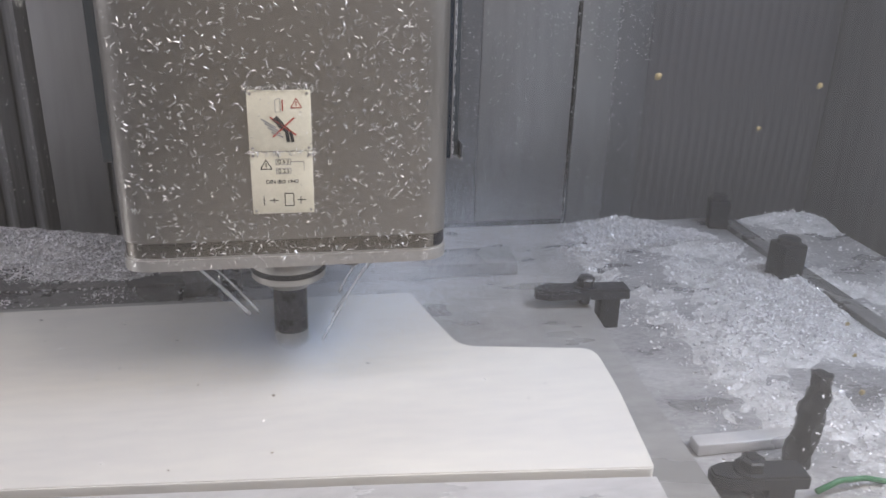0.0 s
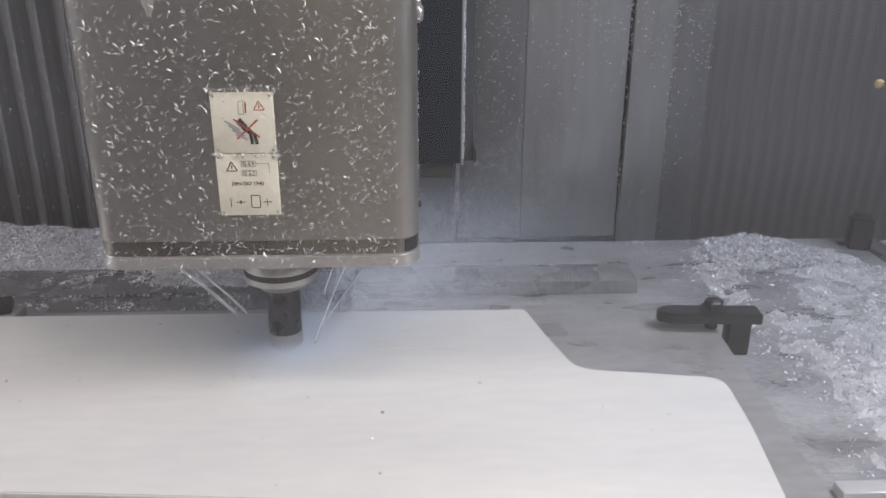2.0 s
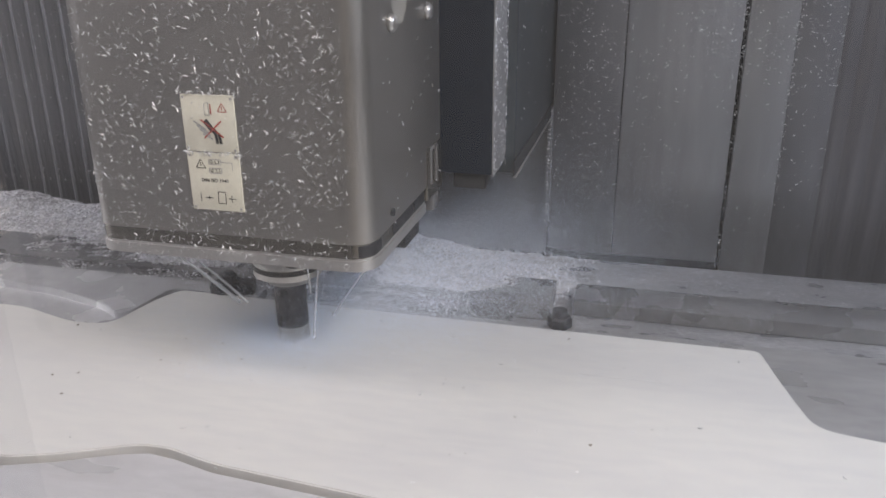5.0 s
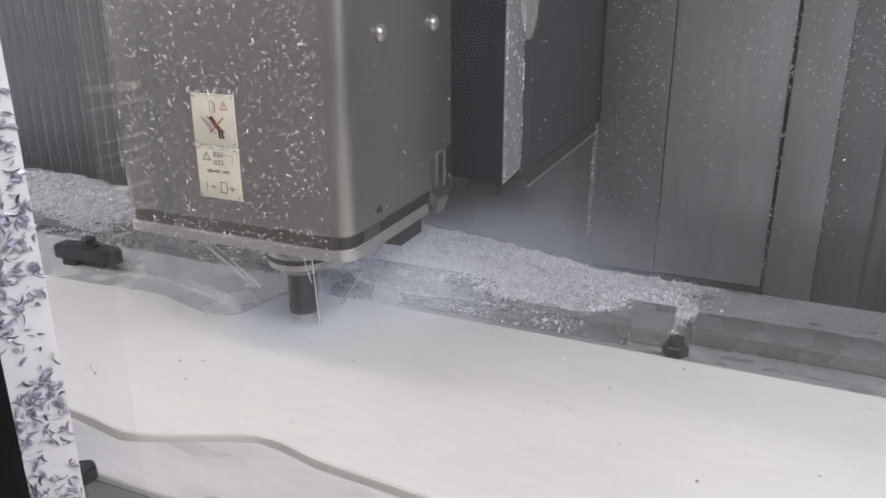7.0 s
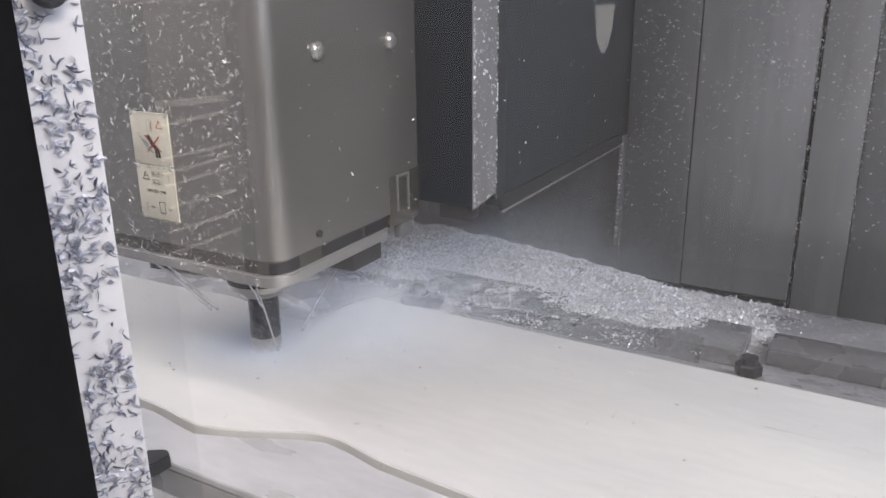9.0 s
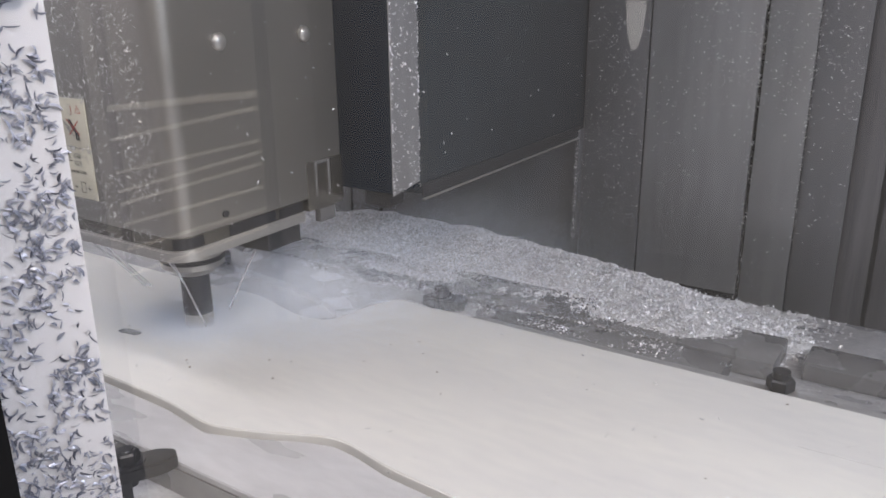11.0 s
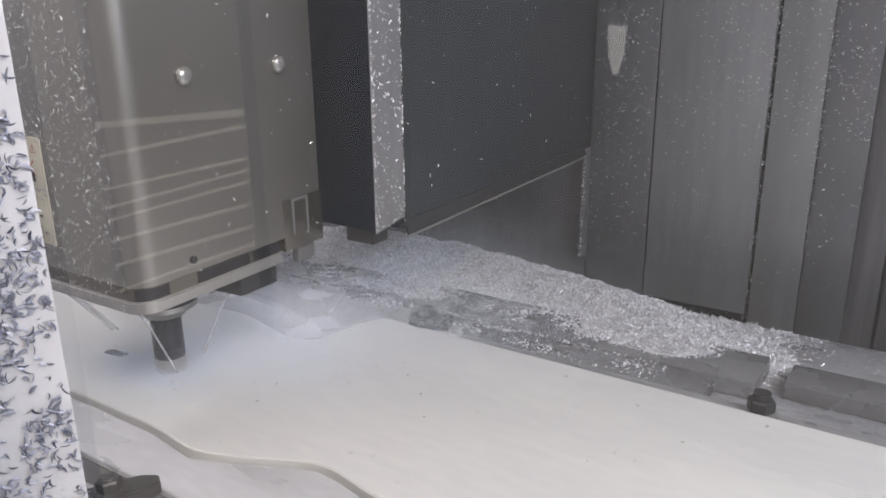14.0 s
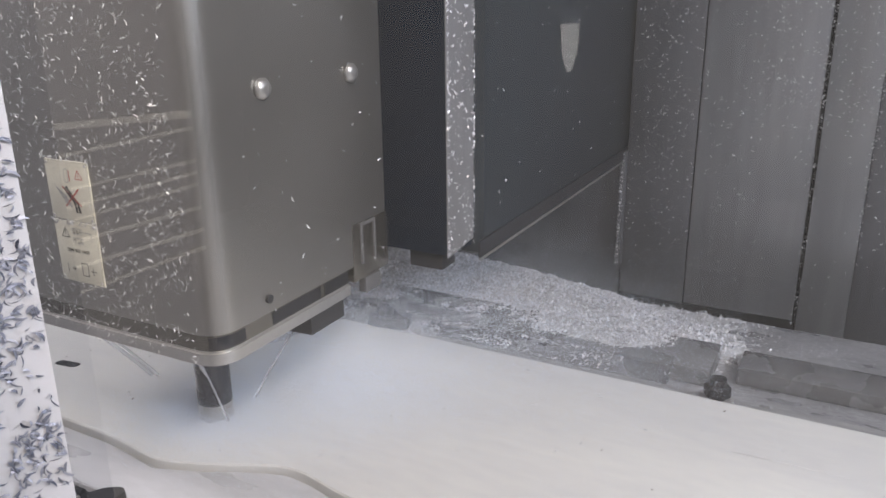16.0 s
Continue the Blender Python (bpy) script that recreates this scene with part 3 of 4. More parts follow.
# ---------------- heaps of chips ----------------
def heap_height(x, y):
    n = noise.fractal(Vector((x * 6, y * 6, 1.7)), 1.0, 2.0, 4)
    fine = noise.noise(Vector((x * 60, y * 60, 5)))
    e = min(1.0, max(0.0, (x + 0.65) / 0.6))
    ridge = math.exp(-((y - 0.44 + 0.075 * e) / (0.12 - 0.045 * e)) ** 2)
    left = 1 / (1 + math.exp((x + 0.055) * 30))
    slope = 0.30 + 0.70 / (1 + math.exp((x + 0.235) * 26))
    back = ridge * left * slope * (0.050 - 0.011 * e + 0.020 * n)
    far = math.exp(-((y - 0.52) / 0.18) ** 2) * (1 - left) * (0.004 + 0.010 * n) / (1 + math.exp(-(x - 0.38) * 18))
    right = (1 / (1 + math.exp(-(x - 0.60) * 14))) * (0.008 + 0.014 * n) * (1.0 if x < 0.82 else 0.3)
    # apron of chips that spills forward over the cover plate
    edge = 0.234 + 0.022 * noise.noise(Vector((x * 9, 0, 8))) + 0.10 * max(0.0, (x + 0.24) / 0.14)
    apron = math.exp(-(max(0.0, y - 0.36) / 0.07) ** 2) * (0.031 + 0.010 * n) / (1 + math.exp((edge - y) * 130)) / (1 + math.exp((x + 0.10) * 45))
    low = 0.010 / (1 + math.exp((0.37 - y) * 60)) * left
    side = (1 / (1 + math.exp(-(x - 0.44) * 30))) * 0.006 * (0.85 + 0.8 * n)
    return max(0.0, max(back, apron, low) + far + right + side + 0.004 * fine - 0.004)


def chip_heap(name, x0, x1, y0, y1, step, n, label, size):
    nx, ny = int((x1 - x0) / step), int((y1 - y0) / step)
    verts, faces = [], []
    for j in range(ny + 1):
        for i in range(nx + 1):
            x, y = x0 + (x1 - x0) * i / nx, y0 + (y1 - y0) * j / ny
            verts.append((x, y, ZT - 0.004 + heap_height(x, y) + 0.002 * noise.noise(Vector((x * 220, y * 220, 0)))))
    for j in range(ny):
        for i in range(nx):
            a = j * (nx + 1) + i
            faces.append((a, a + 1, a + nx + 2, a + nx + 1))
    me = bpy.data.meshes.new(name)
    me.from_pydata(verts, [], faces)
    me.materials.append(M_CHIPBED)
    ob = tagged(new(name, me), label, "metal chips", kind="stuff")
    spots = []
    while len(spots) < n:
        x, y = rnd.uniform(x0, x1), rnd.uniform(y0, y1)
        h = heap_height(x, y)
        if h < 0.004 + 0.01 * rnd.random():
            if rnd.random() < 0.80:
                continue
        spots.append(((x, y, ZT - 0.002 + h), (rnd.gauss(0, 0.5), rnd.gauss(0, 0.5), 1)))
    chips("loose_chips", spots, M_CHIP, ob, "bright curled aluminium chips", size, 1.0, rnd, 1.5)
    return ob


chip_heap("chip_heap", -1.95, 0.10, 0.236, 0.486, 0.008, 52000, "heap of wet aluminium chips against the way covers", (0.0025, 0.0065))
RAIL_CHIPS = [((rnd.uniform(-1.5, -0.12), 0.170 + 0.064 * rnd.random() ** 0.6, -0.0215), (rnd.gauss(0, 0.4), rnd.gauss(0, 0.4), 1)) for _ in range(2600)]
RAIL_CHIPS = [c for c in RAIL_CHIPS if noise.noise(Vector((c[0][0] * 14, c[0][1] * 30, 6))) > 0.12 - 0.3 * (c[0][0] < -0.24)]
tagged(chips("chip_scatter", RAIL_CHIPS, M_CHIP, None, "", (0.0022, 0.006), 0.8, rnd, 1.4), "loose wet chips scattered along the rail behind the workpiece", "metal chips", kind="stuff")
chip_heap("chip_litter", 0.10, 0.79, 0.345, 0.486, 0.012, 12000, "thin layer of wet aluminium chips on the table", (0.002, 0.006))
chip_heap("chip_drift", 0.415, 0.79, -0.45, 0.343, 0.012, 8000, "drift of wet chips beside the workpiece", (0.002, 0.006))
chip_heap("chip_litter", 0.834, 1.01, -0.45, 0.475, 0.012, 1500, "thin brownish-grey litter of wet chips on the side shelf", (0.002, 0.006))


# ---------------- moving column ----------------
def column():
    ob = empty("machine_column", pose(0, 0, 0), "moving machine column with grey sheet metal covers", "machine column")
    part("cover_sheet", box(-0.059, 0.059, 0, 0.004, -0.088, 1.2, 0.001), M_SHEET_DIM, ob, "", pose(0.302, YB - 0.001, 0, 0, 0, -4))
    part("cover_sheet", box(0.3625, 0.546, YB, YB + 0.004, -0.088, 1.2, 0.001), M_SHEET, ob)
    part("cover_sheet", box(0.553, 0.628, YB - 0.004, YB, -0.15, 1.2, 0.001), M_SHEET, ob)
    part("cover_sheet", box(0.6285, 0.70, YB + 0.006, YB + 0.010, -0.15, 1.2, 0.001), M_SHEET_DIM, ob)
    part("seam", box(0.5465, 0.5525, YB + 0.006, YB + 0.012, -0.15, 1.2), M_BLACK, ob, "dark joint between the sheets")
    part("lower_sheet", box(-0.24, 0.238, YB + 0.012, YB + 0.016, -0.10, 0.60, 0.001), M_SHEET_DIM, ob)
    part("lip", box(0.236, 0.244, YB - 0.014, YB + 0.020, -0.03, 0.18, 0.001), M_SHEET_DIM, ob, "upright lip beside the ram's opening")
    part("cover_sheet", box(-0.42, -0.325, YB, YB + 0.004, -0.10, 1.2, 0.001), M_SHEET, ob)
    part("cover_sheet", box(-0.318, -0.245, YB, YB + 0.004, -0.10, 1.2, 0.001), M_SHEET_DIM, ob)
    # dark panel put in for the shaded recess below the sheets
    part("recess_shade", box(-0.42, 0.549, YB + 0.022, YB + 0.05, -0.30, -0.06), M_DARK, ob, "dark panel standing in for the shade under the covers")
    spots = []
    for _ in range(5200):
        x, z = rnd.uniform(0.25, 0.70), rnd.uniform(-0.08, 0.55)
        if noise.noise(Vector((x * 9, z * 5, 8))) * 0.6 + (z - 0.1) * 0.9 + 0.15 < rnd.random() * 0.9:
            continue
        spots.append(((x, YB - 0.0055, z), (0, -1, 0)))
    for _ in range(170):
        spots.append(((0.549 + rnd.gauss(0, 0.003), YB - 0.005, rnd.uniform(-0.1, 0.5)), (0, -1, 0)))
        spots.append(((0.240 + rnd.gauss(0, 0.002), YB - 0.016, rnd.uniform(-0.03, 0.18)), (0, -1, 0)))
        spots.append(((0.629 + rnd.gauss(0, 0.003), YB - 0.005, rnd.uniform(0.05, 0.5)), (0, -1, 0)))
    chips("chips", spots, M_HEADCHIP, ob, "small bright chips stuck to the sheets", (0.002, 0.0055), 0.3, rnd, 0.9)
    return ob


COLUMN = column()


# ---------------- spindle head ----------------
HX0, HX1, HY0, HY1 = -0.150, 0.158, -0.143, 0.130


def spindle_head():
    ob = empty("spindle_head", pose(0, 0, 0), "grey-brown spindle head of a milling machine covered in chips", "spindle head")
    rect = [(HX0, HY0), (HX1, HY0), (HX1, HY1), (HX0, HY1)]
    part("housing", prism(rounded(rect, [0.028, 0.028, 0.004, 0.004], 10), 0.186, 0.95), M_HEAD, ob)
    inner = [(HX0 + 0.001, HY0 + 0.001), (HX1 - 0.001, HY0 + 0.001), (HX1 - 0.001, 0.055), (HX0 + 0.001, 0.055)]
    part("gasket", prism(rounded(inner, [0.027, 0.027, 0.003, 0.003], 10), 0.171, 0.1855), M_GASKET, ob, "dark recessed joint above the base plate")
    base = [(HX0 - 0.001, HY0 - 0.001), (HX1 + 0.001, HY0 - 0.001), (HX1 + 0.001, 0.056), (HX0 - 0.001, 0.056)]
    part("base_plate", prism(rounded(base, [0.030, 0.030, 0.004, 0.004], 10), 0.158, 0.1708, 0.002), M_STEEL, ob, "pale steel base plate")
    part("back_block", box(HX0 + 0.01, HX1 - 0.012, 0.057, HY1 - 0.002, 0.20, 0.1815, 0.001), M_DARK, ob)
    part("spindle_nose", lathe([(0.056, 0.158), (0.056, 0.147), (0.046, 0.145), (0.046, 0.116)], 48), M_STEEL, ob)
    part("holder_flange", lathe([(0.040, 0.116), (0.042, 0.112), (0.042, 0.104), (0.036, 0.103), (0.036, 0.098), (0.042, 0.097), (0.042, 0.090), (0.030, 0.084), (0.026, 0.078)], 48), M_STEEL, ob)
    part("flange_ring", lathe([(0.0425, 0.1035), (0.0425, 0.0975)], 48), M_DARK, ob, "black ring on the tool holder")
    part("shank", lathe([(0.0195, 0.084), (0.0195, 0.020)], 32), M_TOOL, ob, "dark tool shank")
    fl = lathe([(0.0195, 0.020), (0.0195, 0.0), (0.008, -0.0008)], 24)
    for v in fl.verts:
        a = math.atan2(v.co.y, v.co.x) * 3 + v.co.z * 180
        if v.co.z < 0.019:
            v.co.x *= 0.86 + 0.14 * (math.sin(a) > -0.3)
            v.co.y *= 0.86 + 0.14 * (math.sin(a) > -0.3)
    part("cutter", fl, M_STEEL, ob, "worn steel cutting edges")
    for x, y in ((-0.10, -0.115), (0.065, -0.12), (0.13, -0.06)):
        part("nozzle", lathe([(0.012, 0.158), (0.012, 0.152), (0.006, 0.148)], 16, Matrix.Translation((x, y, 0))), M_DARK, ob)
    part("underside_flap", prism([(0.085, -0.01), (0.150, -0.005), (0.150, 0.052), (0.100, 0.052)], 0.133, 0.1578, 0.001), M_DARK, ob, "dark flap under the base plate")
    for y0, y1 in ((-0.070, 0.004), (0.011, 0.052)):
        part("side_slot", box(HX1 - 0.010, HX1 - 0.0004, y0, y1, 0.1720, 0.1842), M_BLACKENED, ob, "dark slot above the base plate")
    # the slot that runs round the corner
    p, rad, outer = Vector((HX1 - 0.0006, HY0 + 0.0006)), 0.027, []
    for k in range(3, 11):
        f = k / 10
        outer.append((1 - f) ** 2 * (p + Vector((-rad, 0))) + 2 * f * (1 - f) * p + f * f * (p + Vector((0, rad))))
    outer.append(p + Vector((0, rad + 0.008)))
    mid = p + Vector((-rad, rad))
    part("corner_slot", prism(outer + [mid + (q - mid) * 0.85 for q in outer[::-1]], 0.1720, 0.1842), M_BLACKENED, ob, "dark slot round the corner")
    part("side_bracket", box(HX1 - 0.03, HX1 + 0.001, 0.062, 0.131, 0.168, 0.232, 0.002), M_GASKET, ob, "small dark steel bracket")
    br = box(HX1 - 0.006, HX1 + 0.003, 0.076, 0.079, 0.186, 0.231, 0.0006)
    box(HX1 - 0.006, HX1 + 0.003, 0.0795, 0.100, 0.2275, 0.231, 0.0006, br)
    box(HX1 - 0.006, HX1 + 0.003, 0.1005, 0.1035, 0.186, 0.231, 0.0006, br)
    part("bracket_frame", br, M_RAIL, ob, "thin pale frame of the bracket")
    part("drain_tab", box(HX1 - 0.008, HX1 + 0.002, 0.082, 0.112, 0.150, 0.1675, 0.001), M_RAIL, ob, "grey tab hanging under the bracket")
    for y in (-0.062, 0.071):
        m = Matrix.Translation((HX1, y, 0.388)) @ Matrix.Rotation(radians(90), 4, "Y")
        part("screw", lathe([(0.0090, 0), (0.0095, 0.003), (0.0065, 0.0065), (0.002, 0.007)], 24, m), M_STEEL, ob, "domed steel screw", None, True)
    part("small_screw", lathe([(0.004, 0), (0.004, 0.003)], 16, Matrix.Translation((HX1, -0.075, 0.20)) @ Matrix.Rotation(radians(90), 4, "Y")), M_DARK, ob)

    # warning plates
    for z0, z1 in ((0.272, 0.3275), (0.2125, 0.2712)):
        pl = part("warning_plate", box(-0.0275, 0.0285, HY0 - 0.0017, HY0 - 0.0002, z0, z1, 0.0005), M_SIGN, ob, "worn cream warning plate")
        rv = bmesh.new()
        for x in (-0.0245, 0.0255):
            for z in (z0 + 0.003, z1 - 0.003):
                join(rv, lathe([(0.0014, 0), (0.0012, 0.0008)], 10, Matrix.Translation((x, HY0 - 0.0016, z)) @ Matrix.Rotation(radians(90), 4, "X")))
        tagged(part("rivets", rv, M_STEEL, pl), kind="stuff")
        YS = HY0 - 0.0021

        def line(bm, a, b, w):
            a, b = Vector((a[0], 0, a[1])), Vector((b[0], 0, b[1]))
            n = Vector((-(b - a).z, 0, (b - a).x)).normalized() * w / 2
            bm.faces.new([bm.verts.new(p + Vector((0, YS, 0))) for p in (a - n, b - n, b + n, a + n)])

        def tri(bm, cx, cz, r, w):
            ps = [(cx + r * math.sin(k * 2 * math.pi / 3), cz + r * math.cos(k * 2 * math.pi / 3)) for k in range(3)]
            for i in range(3):
                line(bm, ps[i], ps[(i + 1) % 3], w)
            line(bm, (cx, cz - r * 0.2), (cx, cz + r * 0.5), w)
        ink, red, grey = bmesh.new(), bmesh.new(), bmesh.new()
        if z0 > 0.25:
            tri(red, 0.0155, 0.3145, 0.0055, 0.0008)
            line(red, (-0.008, 0.3035), (0.0145, 0.287), 0.0016)
            line(red, (-0.006, 0.2855), (0.0135, 0.303), 0.0016)
            # dark pictogram of a bent shape
            line(ink, (-0.004, 0.303), (0.002, 0.296), 0.0055)
            line(ink, (0.000, 0.297), (0.007, 0.291), 0.005)
            line(ink, (0.006, 0.292), (0.0075, 0.2805), 0.003)
            line(ink, (0.0095, 0.291), (0.0115, 0.2805), 0.003)
            for k in range(4):
                line(grey, (-0.016 + 0.003 * k, 0.302 - 0.004 * k), (-0.003 + 0.002 * k, 0.294 - 0.003 * k), 0.0014)
            line(red, (0.0035, 0.309), (0.0035, 0.319), 0.0012)
            line(grey, (-0.003, 0.308), (-0.003, 0.319), 0.0006)
            line(grey, (-0.003, 0.319), (0.0015, 0.3205), 0.0006)
            line(grey, (0.0015, 0.3205), (0.0015, 0.308), 0.0006)
            line(grey, (-0.003, 0.308), (0.0015, 0.308), 0.0006)
        else:
            tri(ink, -0.0135, 0.2585, 0.0058, 0.0008)
            for zz in (0.2622, 0.2535):
                for a, b in (((-0.0045, zz - 0.0025), (0.0085, zz - 0.0025)), ((-0.0045, zz + 0.0025), (0.0085, zz + 0.0025)),
                             ((-0.0045, zz - 0.0025), (-0.0045, zz + 0.0025)), ((0.0085, zz - 0.0025), (0.0085, zz + 0.0025))):
                    line(grey, a, b, 0.0006)
            line(grey, (0.0088, 0.2622), (0.0205, 0.2622), 0.0006)
            line(grey, (0.0205, 0.2622), (0.0205, 0.2535), 0.0006)
            for a, b in (((-0.017, 0.221), (-0.017, 0.230)), ((-0.012, 0.2255), (-0.004, 0.2255)), ((-0.008, 0.2235), (-0.008, 0.2275)),
                         ((0.002, 0.220), (0.002, 0.232)), ((0.002, 0.232), (0.010, 0.232)), ((0.010, 0.232), (0.010, 0.220)), ((0.002, 0.220), (0.010, 0.220)),
                         ((0.013, 0.2255), (0.021, 0.2255)), ((0.0165, 0.222), (0.0165, 0.229))):
                line(ink, a, b, 0.0007)
            for text, x, z, s in (("G 6.3", -0.0035, 0.2606, 0.0048), ("G 2.5", -0.0035, 0.2519, 0.0048), ("DIN ISO 1940", -0.0145, 0.2418, 0.0050)):
                cu = bpy.data.curves.new("lettering", "FONT")
                cu.body, cu.size, cu.extrude = text, s, 0.0001
                tmp = bpy.data.objects.new("lettering", cu)
                me = bpy.data.meshes.new_from_object(tmp)
                bpy.data.objects.remove(tmp)
                me.transform(Matrix.Translation((x, YS, z)) @ Matrix.Rotation(radians(90), 4, "X"))
                me.materials.append(M_INK)
                new("lettering", me).parent = pl
        for nm, b, mt in (("ink_drawing", ink, M_INK), ("red_drawing", red, M_RED), ("grey_drawing", grey, M_GREYINK)):
            if b.faces:
                tagged(part(nm, b, mt, pl), kind="stuff")
            else:
                b.free()

    # ram behind the head
    ZRAM = 0.177
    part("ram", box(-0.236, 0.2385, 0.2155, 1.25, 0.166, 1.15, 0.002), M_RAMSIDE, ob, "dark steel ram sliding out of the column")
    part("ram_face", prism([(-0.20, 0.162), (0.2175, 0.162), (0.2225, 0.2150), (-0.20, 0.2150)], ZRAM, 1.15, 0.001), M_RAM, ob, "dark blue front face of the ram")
    strip = prism([(0.2177, 0.1615), (0.2192, 0.1615), (0.2246, 0.2152), (0.2228, 0.2152)], ZRAM - 0.003, 1.15, 0.0004)
    for v in strip.verts:
        if v.co.z < 0.5:
            v.co.z += (v.co.y - 0.1615) * 0.2
    part("ram_edge", strip, M_SHEET, ob, "bright edge strip of the ram")
    part("ram_foot", box(0.165, 0.208, 0.168, 0.20, ZRAM - 0.021, ZRAM - 0.0005, 0.001), M_DARK, ob)
    part("ram_lip", box(0.2387, 0.2410, 0.2, 1.2, 0.1665, 0.186), M_DARK, ob, "dark lip along the ram's lower edge")
    part("ram_rail", box(0.2387, 0.2425, 0.2, 0.95, 0.1635, 0.1660), M_STEEL, ob, "thin bright steel edge along the ram")
    part("neck", box(-0.13, 0.125, HY1 + 0.0005, 0.1612, 0.19, 0.95), M_DARK, ob)

    # chips clinging to the front, more on the lower ledge and round the plates
    spots = []
    while len(spots) < 3900:
        x, z = rnd.uniform(HX0 + 0.012, HX1 - 0.02), rnd.uniform(0.185, 0.62)
        if -0.026 < x < 0.027 and 0.214 < z < 0.326 and rnd.random() < 0.9:
            continue
        if noise.noise(Vector((x * 22, z * 22, 2))) < rnd.uniform(-0.9, 0.05):
            continue
        spots.append(((x, HY0 - 0.0006, z), (0, -1, 0)))
    for _ in range(260):
        x = rnd.uniform(HX0 + 0.01, HX1 - 0.02)
        spots.append(((x, HY0 - 0.003, 0.172 + rnd.gauss(0, 0.007)), (0, -1, 0.4)))
    for _ in range(70):
        spots.append(((rnd.uniform(-0.03, 0.032), HY0 - 0.002, 0.3285 + abs(rnd.gauss(0, 0.002))), (0, -1, 0)))
        spots.append(((rnd.uniform(-0.03, 0.032), HY0 - 0.002, 0.2715 + rnd.gauss(0, 0.0015)), (0, -1, 0)))
    chips("chips", spots, M_HEADCHIP, ob, "bright curled chips stuck to the head", (0.0020, 0.0062), 0.45, rnd, 0.50)
    spots = []
    for _ in range(750):
        e = min(1.0, max(0.0, rnd.choice((0.0, 1.0, rnd.random(), rnd.random())) + rnd.gauss(0, 0.03)))
        spots.append(((0.2194 + 0.0054 * e, 0.1615 + 0.0535 * e, rnd.uniform(ZRAM, 0.60)), (1, -0.1, 0)))
    for _ in range(90):
        spots.append(((0.2395, rnd.uniform(0.2, 0.9), rnd.uniform(0.18, 0.55)), (1, 0, 0)))
    for _ in range(60):
        spots.append(((HX1 + 0.0005, rnd.uniform(-0.1, 0.12), rnd.uniform(0.18, 0.5)), (1, 0, 0)))
    chips("chips", spots, M_CHIP, ob, "bright chips along the ram's edge", (0.002, 0.006), 0.3, rnd)

    # coolant jets from the nozzles to the cutter
    for a, b, w in (((-0.096, -0.108, 0.155), (-0.045, -0.045, 0.062), 0.0021), ((-0.082, -0.104, 0.155), (-0.034, -0.046, 0.064), 0.0014),
                    ((0.088, -0.108, 0.155), (0.036, -0.02, 0.012), 0.0013), ((0.076, -0.112, 0.155), (0.054, -0.060, 0.090), 0.0012),
                    ((0.140, 0.0, 0.155), (0.050, 0.012, 0.030), 0.0012)):
        a, b = Vector(a), Vector(b)
        pts = [a.lerp(b, k / 8) + Vector((0, 0, 0.003 * math.sin(math.pi * k / 8))) for k in range(9)]
        part("coolant_jet", tube(pts, [w * (0.7 + 0.08 * k) for k in range(9)], 6), M_WATER, ob, "thin white coolant jet", None, True)
    # fine spray round the cutter: many droplets thrown out of the cut
    rng = np.random.default_rng(11)
    clouds = []
    for centre, spread, n in (((0.0, -0.004, 0.002), (0.046, 0.040, 0.011), 90000), ((0.085, 0.085, 0.035), (0.085, 0.065, 0.042), 190000),
                              ((0.19, 0.23, 0.055), (0.16, 0.11, 0.060), 230000), ((-0.04, -0.03, 0.003), (0.10, 0.06, 0.010), 40000)):
        c = rng.normal(centre, spread, (n, 3))
        low = c[:, 2] < 0.002
        c[low, 2] = 0.002 + np.abs(c[low, 2]) * 0.6
        drop = (c[:, 2] > 0.24) | ((c[:, 2] > 0.145) & (c[:, 1] < 0.20)) | (c[:, 0] ** 2 + c[:, 1] ** 2 < 0.0215 ** 2) | (c[:, 1] < -0.13)
        clouds.append(c[~drop])
    c = np.concatenate(clouds)
    r = rng.uniform(0.00010, 0.00019, (len(c), 1, 1))
    shape = np.array(((1, 1, 1), (1, -1, -1), (-1, 1, -1), (-1, -1, 1)))
    verts = (c[:, None, :] + shape[None] * r).reshape(-1, 3)
    faces = (np.arange(len(c))[:, None, None] * 4 + np.array(((0, 1, 2), (0, 3, 1), (0, 2, 3)))[None]).reshape(-1, 3)
    me = bpy.data.meshes.new("coolant_spray")
    me.from_pydata(verts.tolist(), [], faces.tolist())
    me.materials.append(M_SPRAY)
    sp = new("coolant_spray", me)
    sp.parent = ob
    tagged(sp, "pale bluish coolant spray round the cutter", kind="stuff")
    return ob


HEAD = spindle_head()


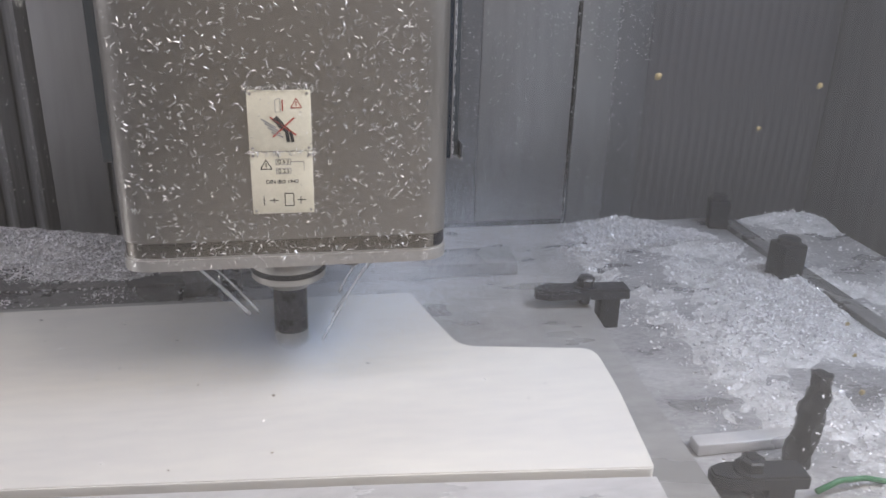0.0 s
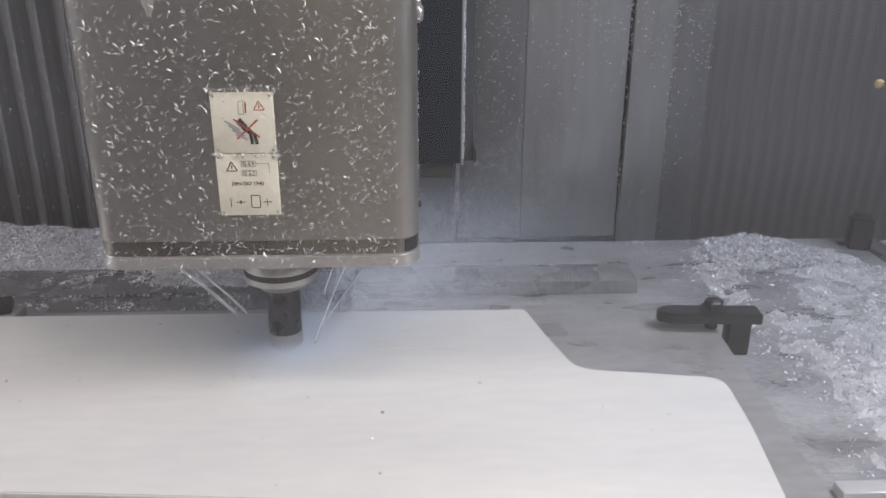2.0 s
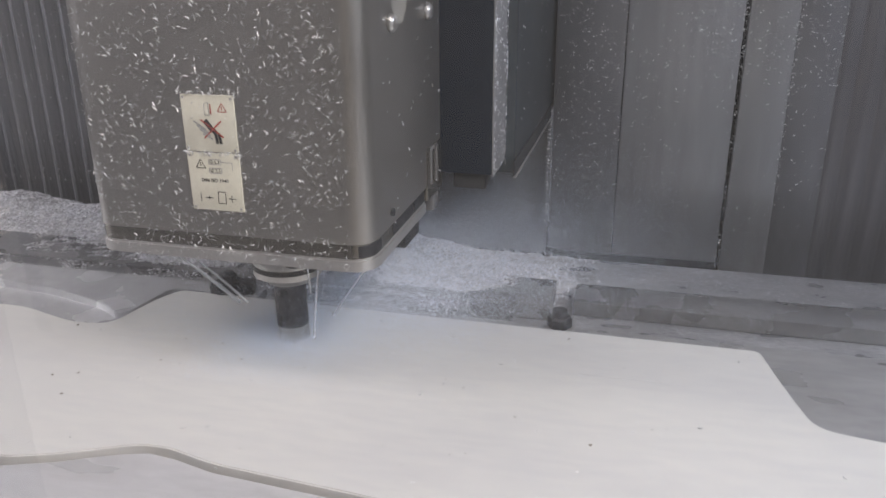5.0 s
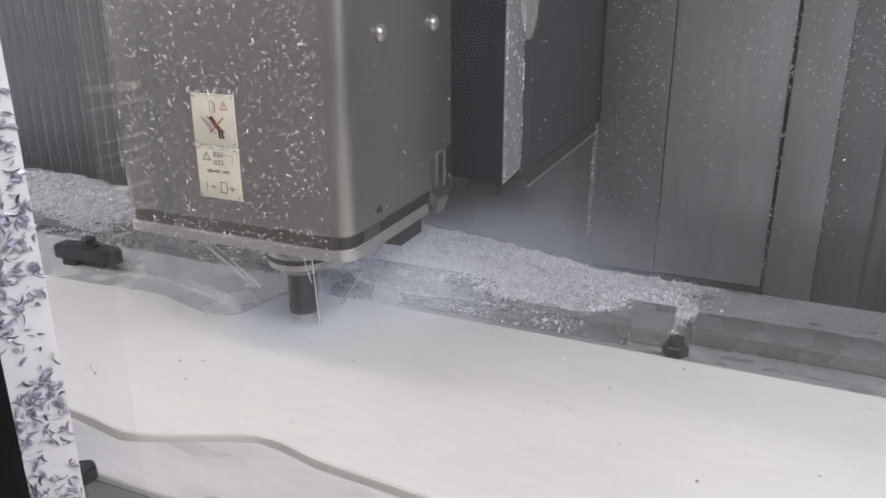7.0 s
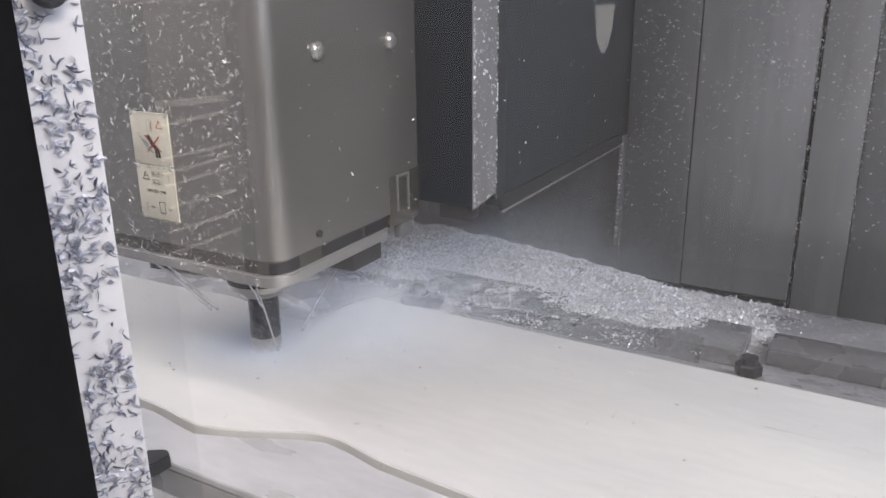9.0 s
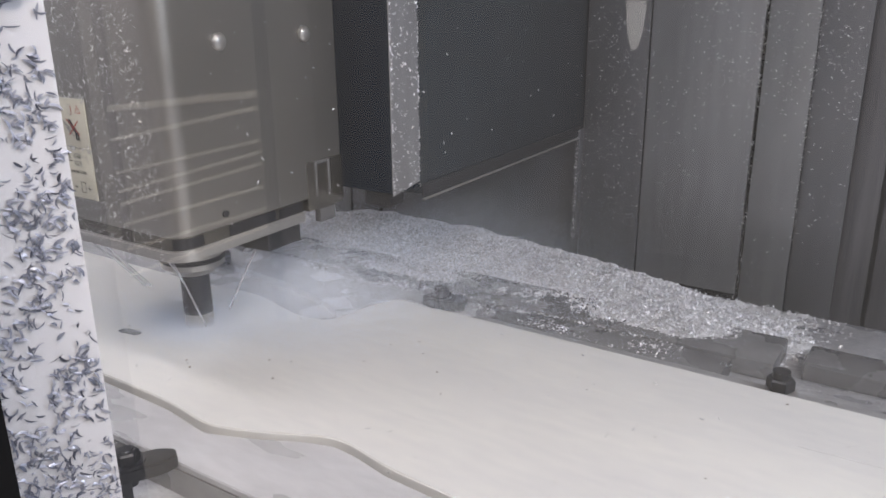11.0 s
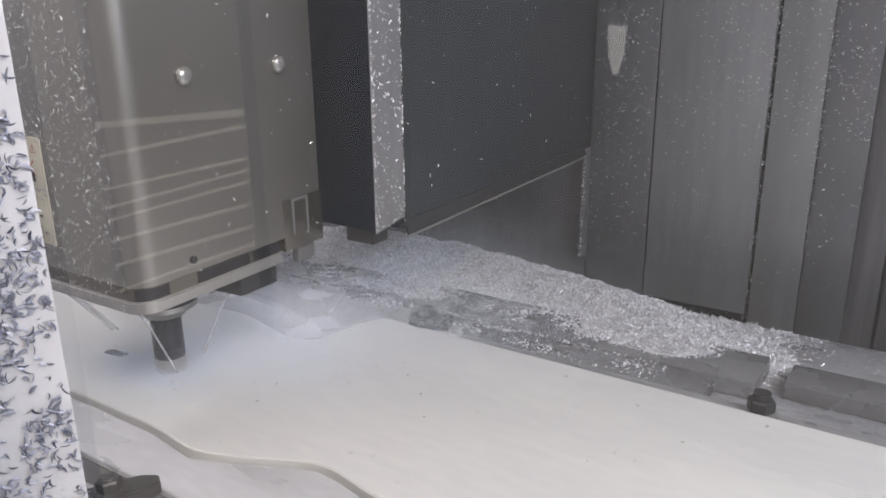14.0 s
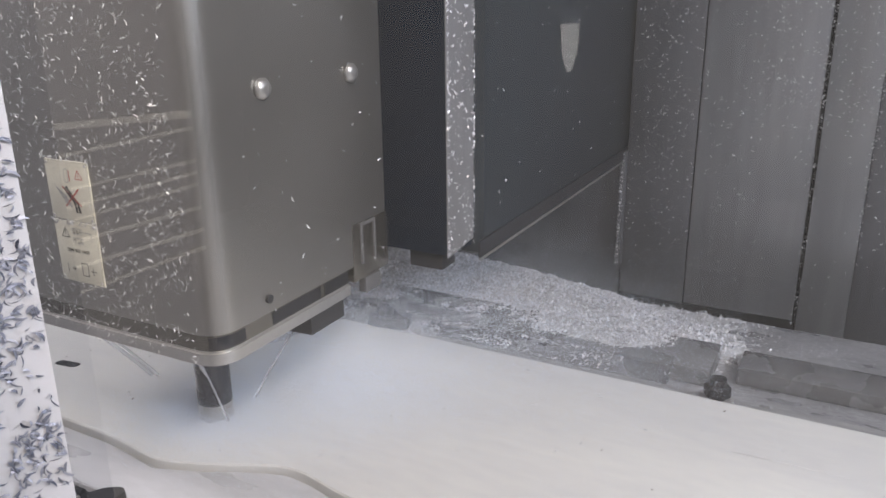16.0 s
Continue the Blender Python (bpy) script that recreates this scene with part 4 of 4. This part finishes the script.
# ---------------- way covers: overlapping plates that open and close with the column ----------------
def way_cover(count, width, tilt, group, mat, littered):
    out = []
    first = None
    for i in range(count):
        if first is None:
            bm = bmesh.new()
            fold = [(-width / 2, 0.0), (-width * 0.42, -tilt * 0.2), (-width * 0.06, -tilt), (width * 0.06, -tilt), (width * 0.42, -tilt * 0.2), (width / 2, 0.0)]
            for (xa, ya), (xb, yb) in zip(fold, fold[1:]):
                bm.faces.new([bm.verts.new(p) for p in ((xa, ya, -0.17), (xb, yb, -0.17), (xb, yb, 1.2), (xa, ya, 1.2))])
            bmesh.ops.remove_doubles(bm, verts=bm.verts[:], dist=1e-6)
            bmesh.ops.solidify(bm, geom=bm.faces[:], thickness=0.0012)
            first = tagged(part("way_cover_plate", bm, mat), "upright grey fold of a folding way cover, streaked with coolant", "way cover", group)
            if littered:
                places = [((rnd.choice((-0.06, 0.06, 0.40)) * width + rnd.gauss(0, 0.0012), -tilt * 0.9 - 0.001, rnd.uniform(-0.02, 0.55)), (0, -1, 0)) for _ in range(150)]
                chips("chips", places, M_HEADCHIP, first, "bright chips along the fold", (0.002, 0.005), 0.3, rnd, 0.9)
            ob = first
        else:
            ob = copy_thing(first, pose(0, 0, 0))
        out.append((ob, (i + 0.5) / count))
    return out


LEFT_COVER = way_cover(36, 0.046, 0.020, "folding way cover left of the column", M_PLEAT, True)
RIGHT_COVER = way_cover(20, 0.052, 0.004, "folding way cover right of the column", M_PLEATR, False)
LEFT_WALL, RIGHT_WALL = -2.20, 1.10


# ---------------- movement ----------------
def motions():
    walk(COLUMN, [(t, pose(x, 0, 0)) for t, x, y in TRAVEL])
    walk(HEAD, [(t, pose(x, y, 0)) for t, x, y in TRAVEL])
    for ob, f in LEFT_COVER:
        walk(ob, [(t, pose(LEFT_WALL + (x - 0.42 - LEFT_WALL) * f, YB + 0.024, 0)) for t, x, y in TRAVEL])
    for ob, f in RIGHT_COVER:
        walk(ob, [(t, pose(RIGHT_WALL + (x + 0.69 - RIGHT_WALL) * f, YB + 0.024, 0)) for t, x, y in TRAVEL])


motions()
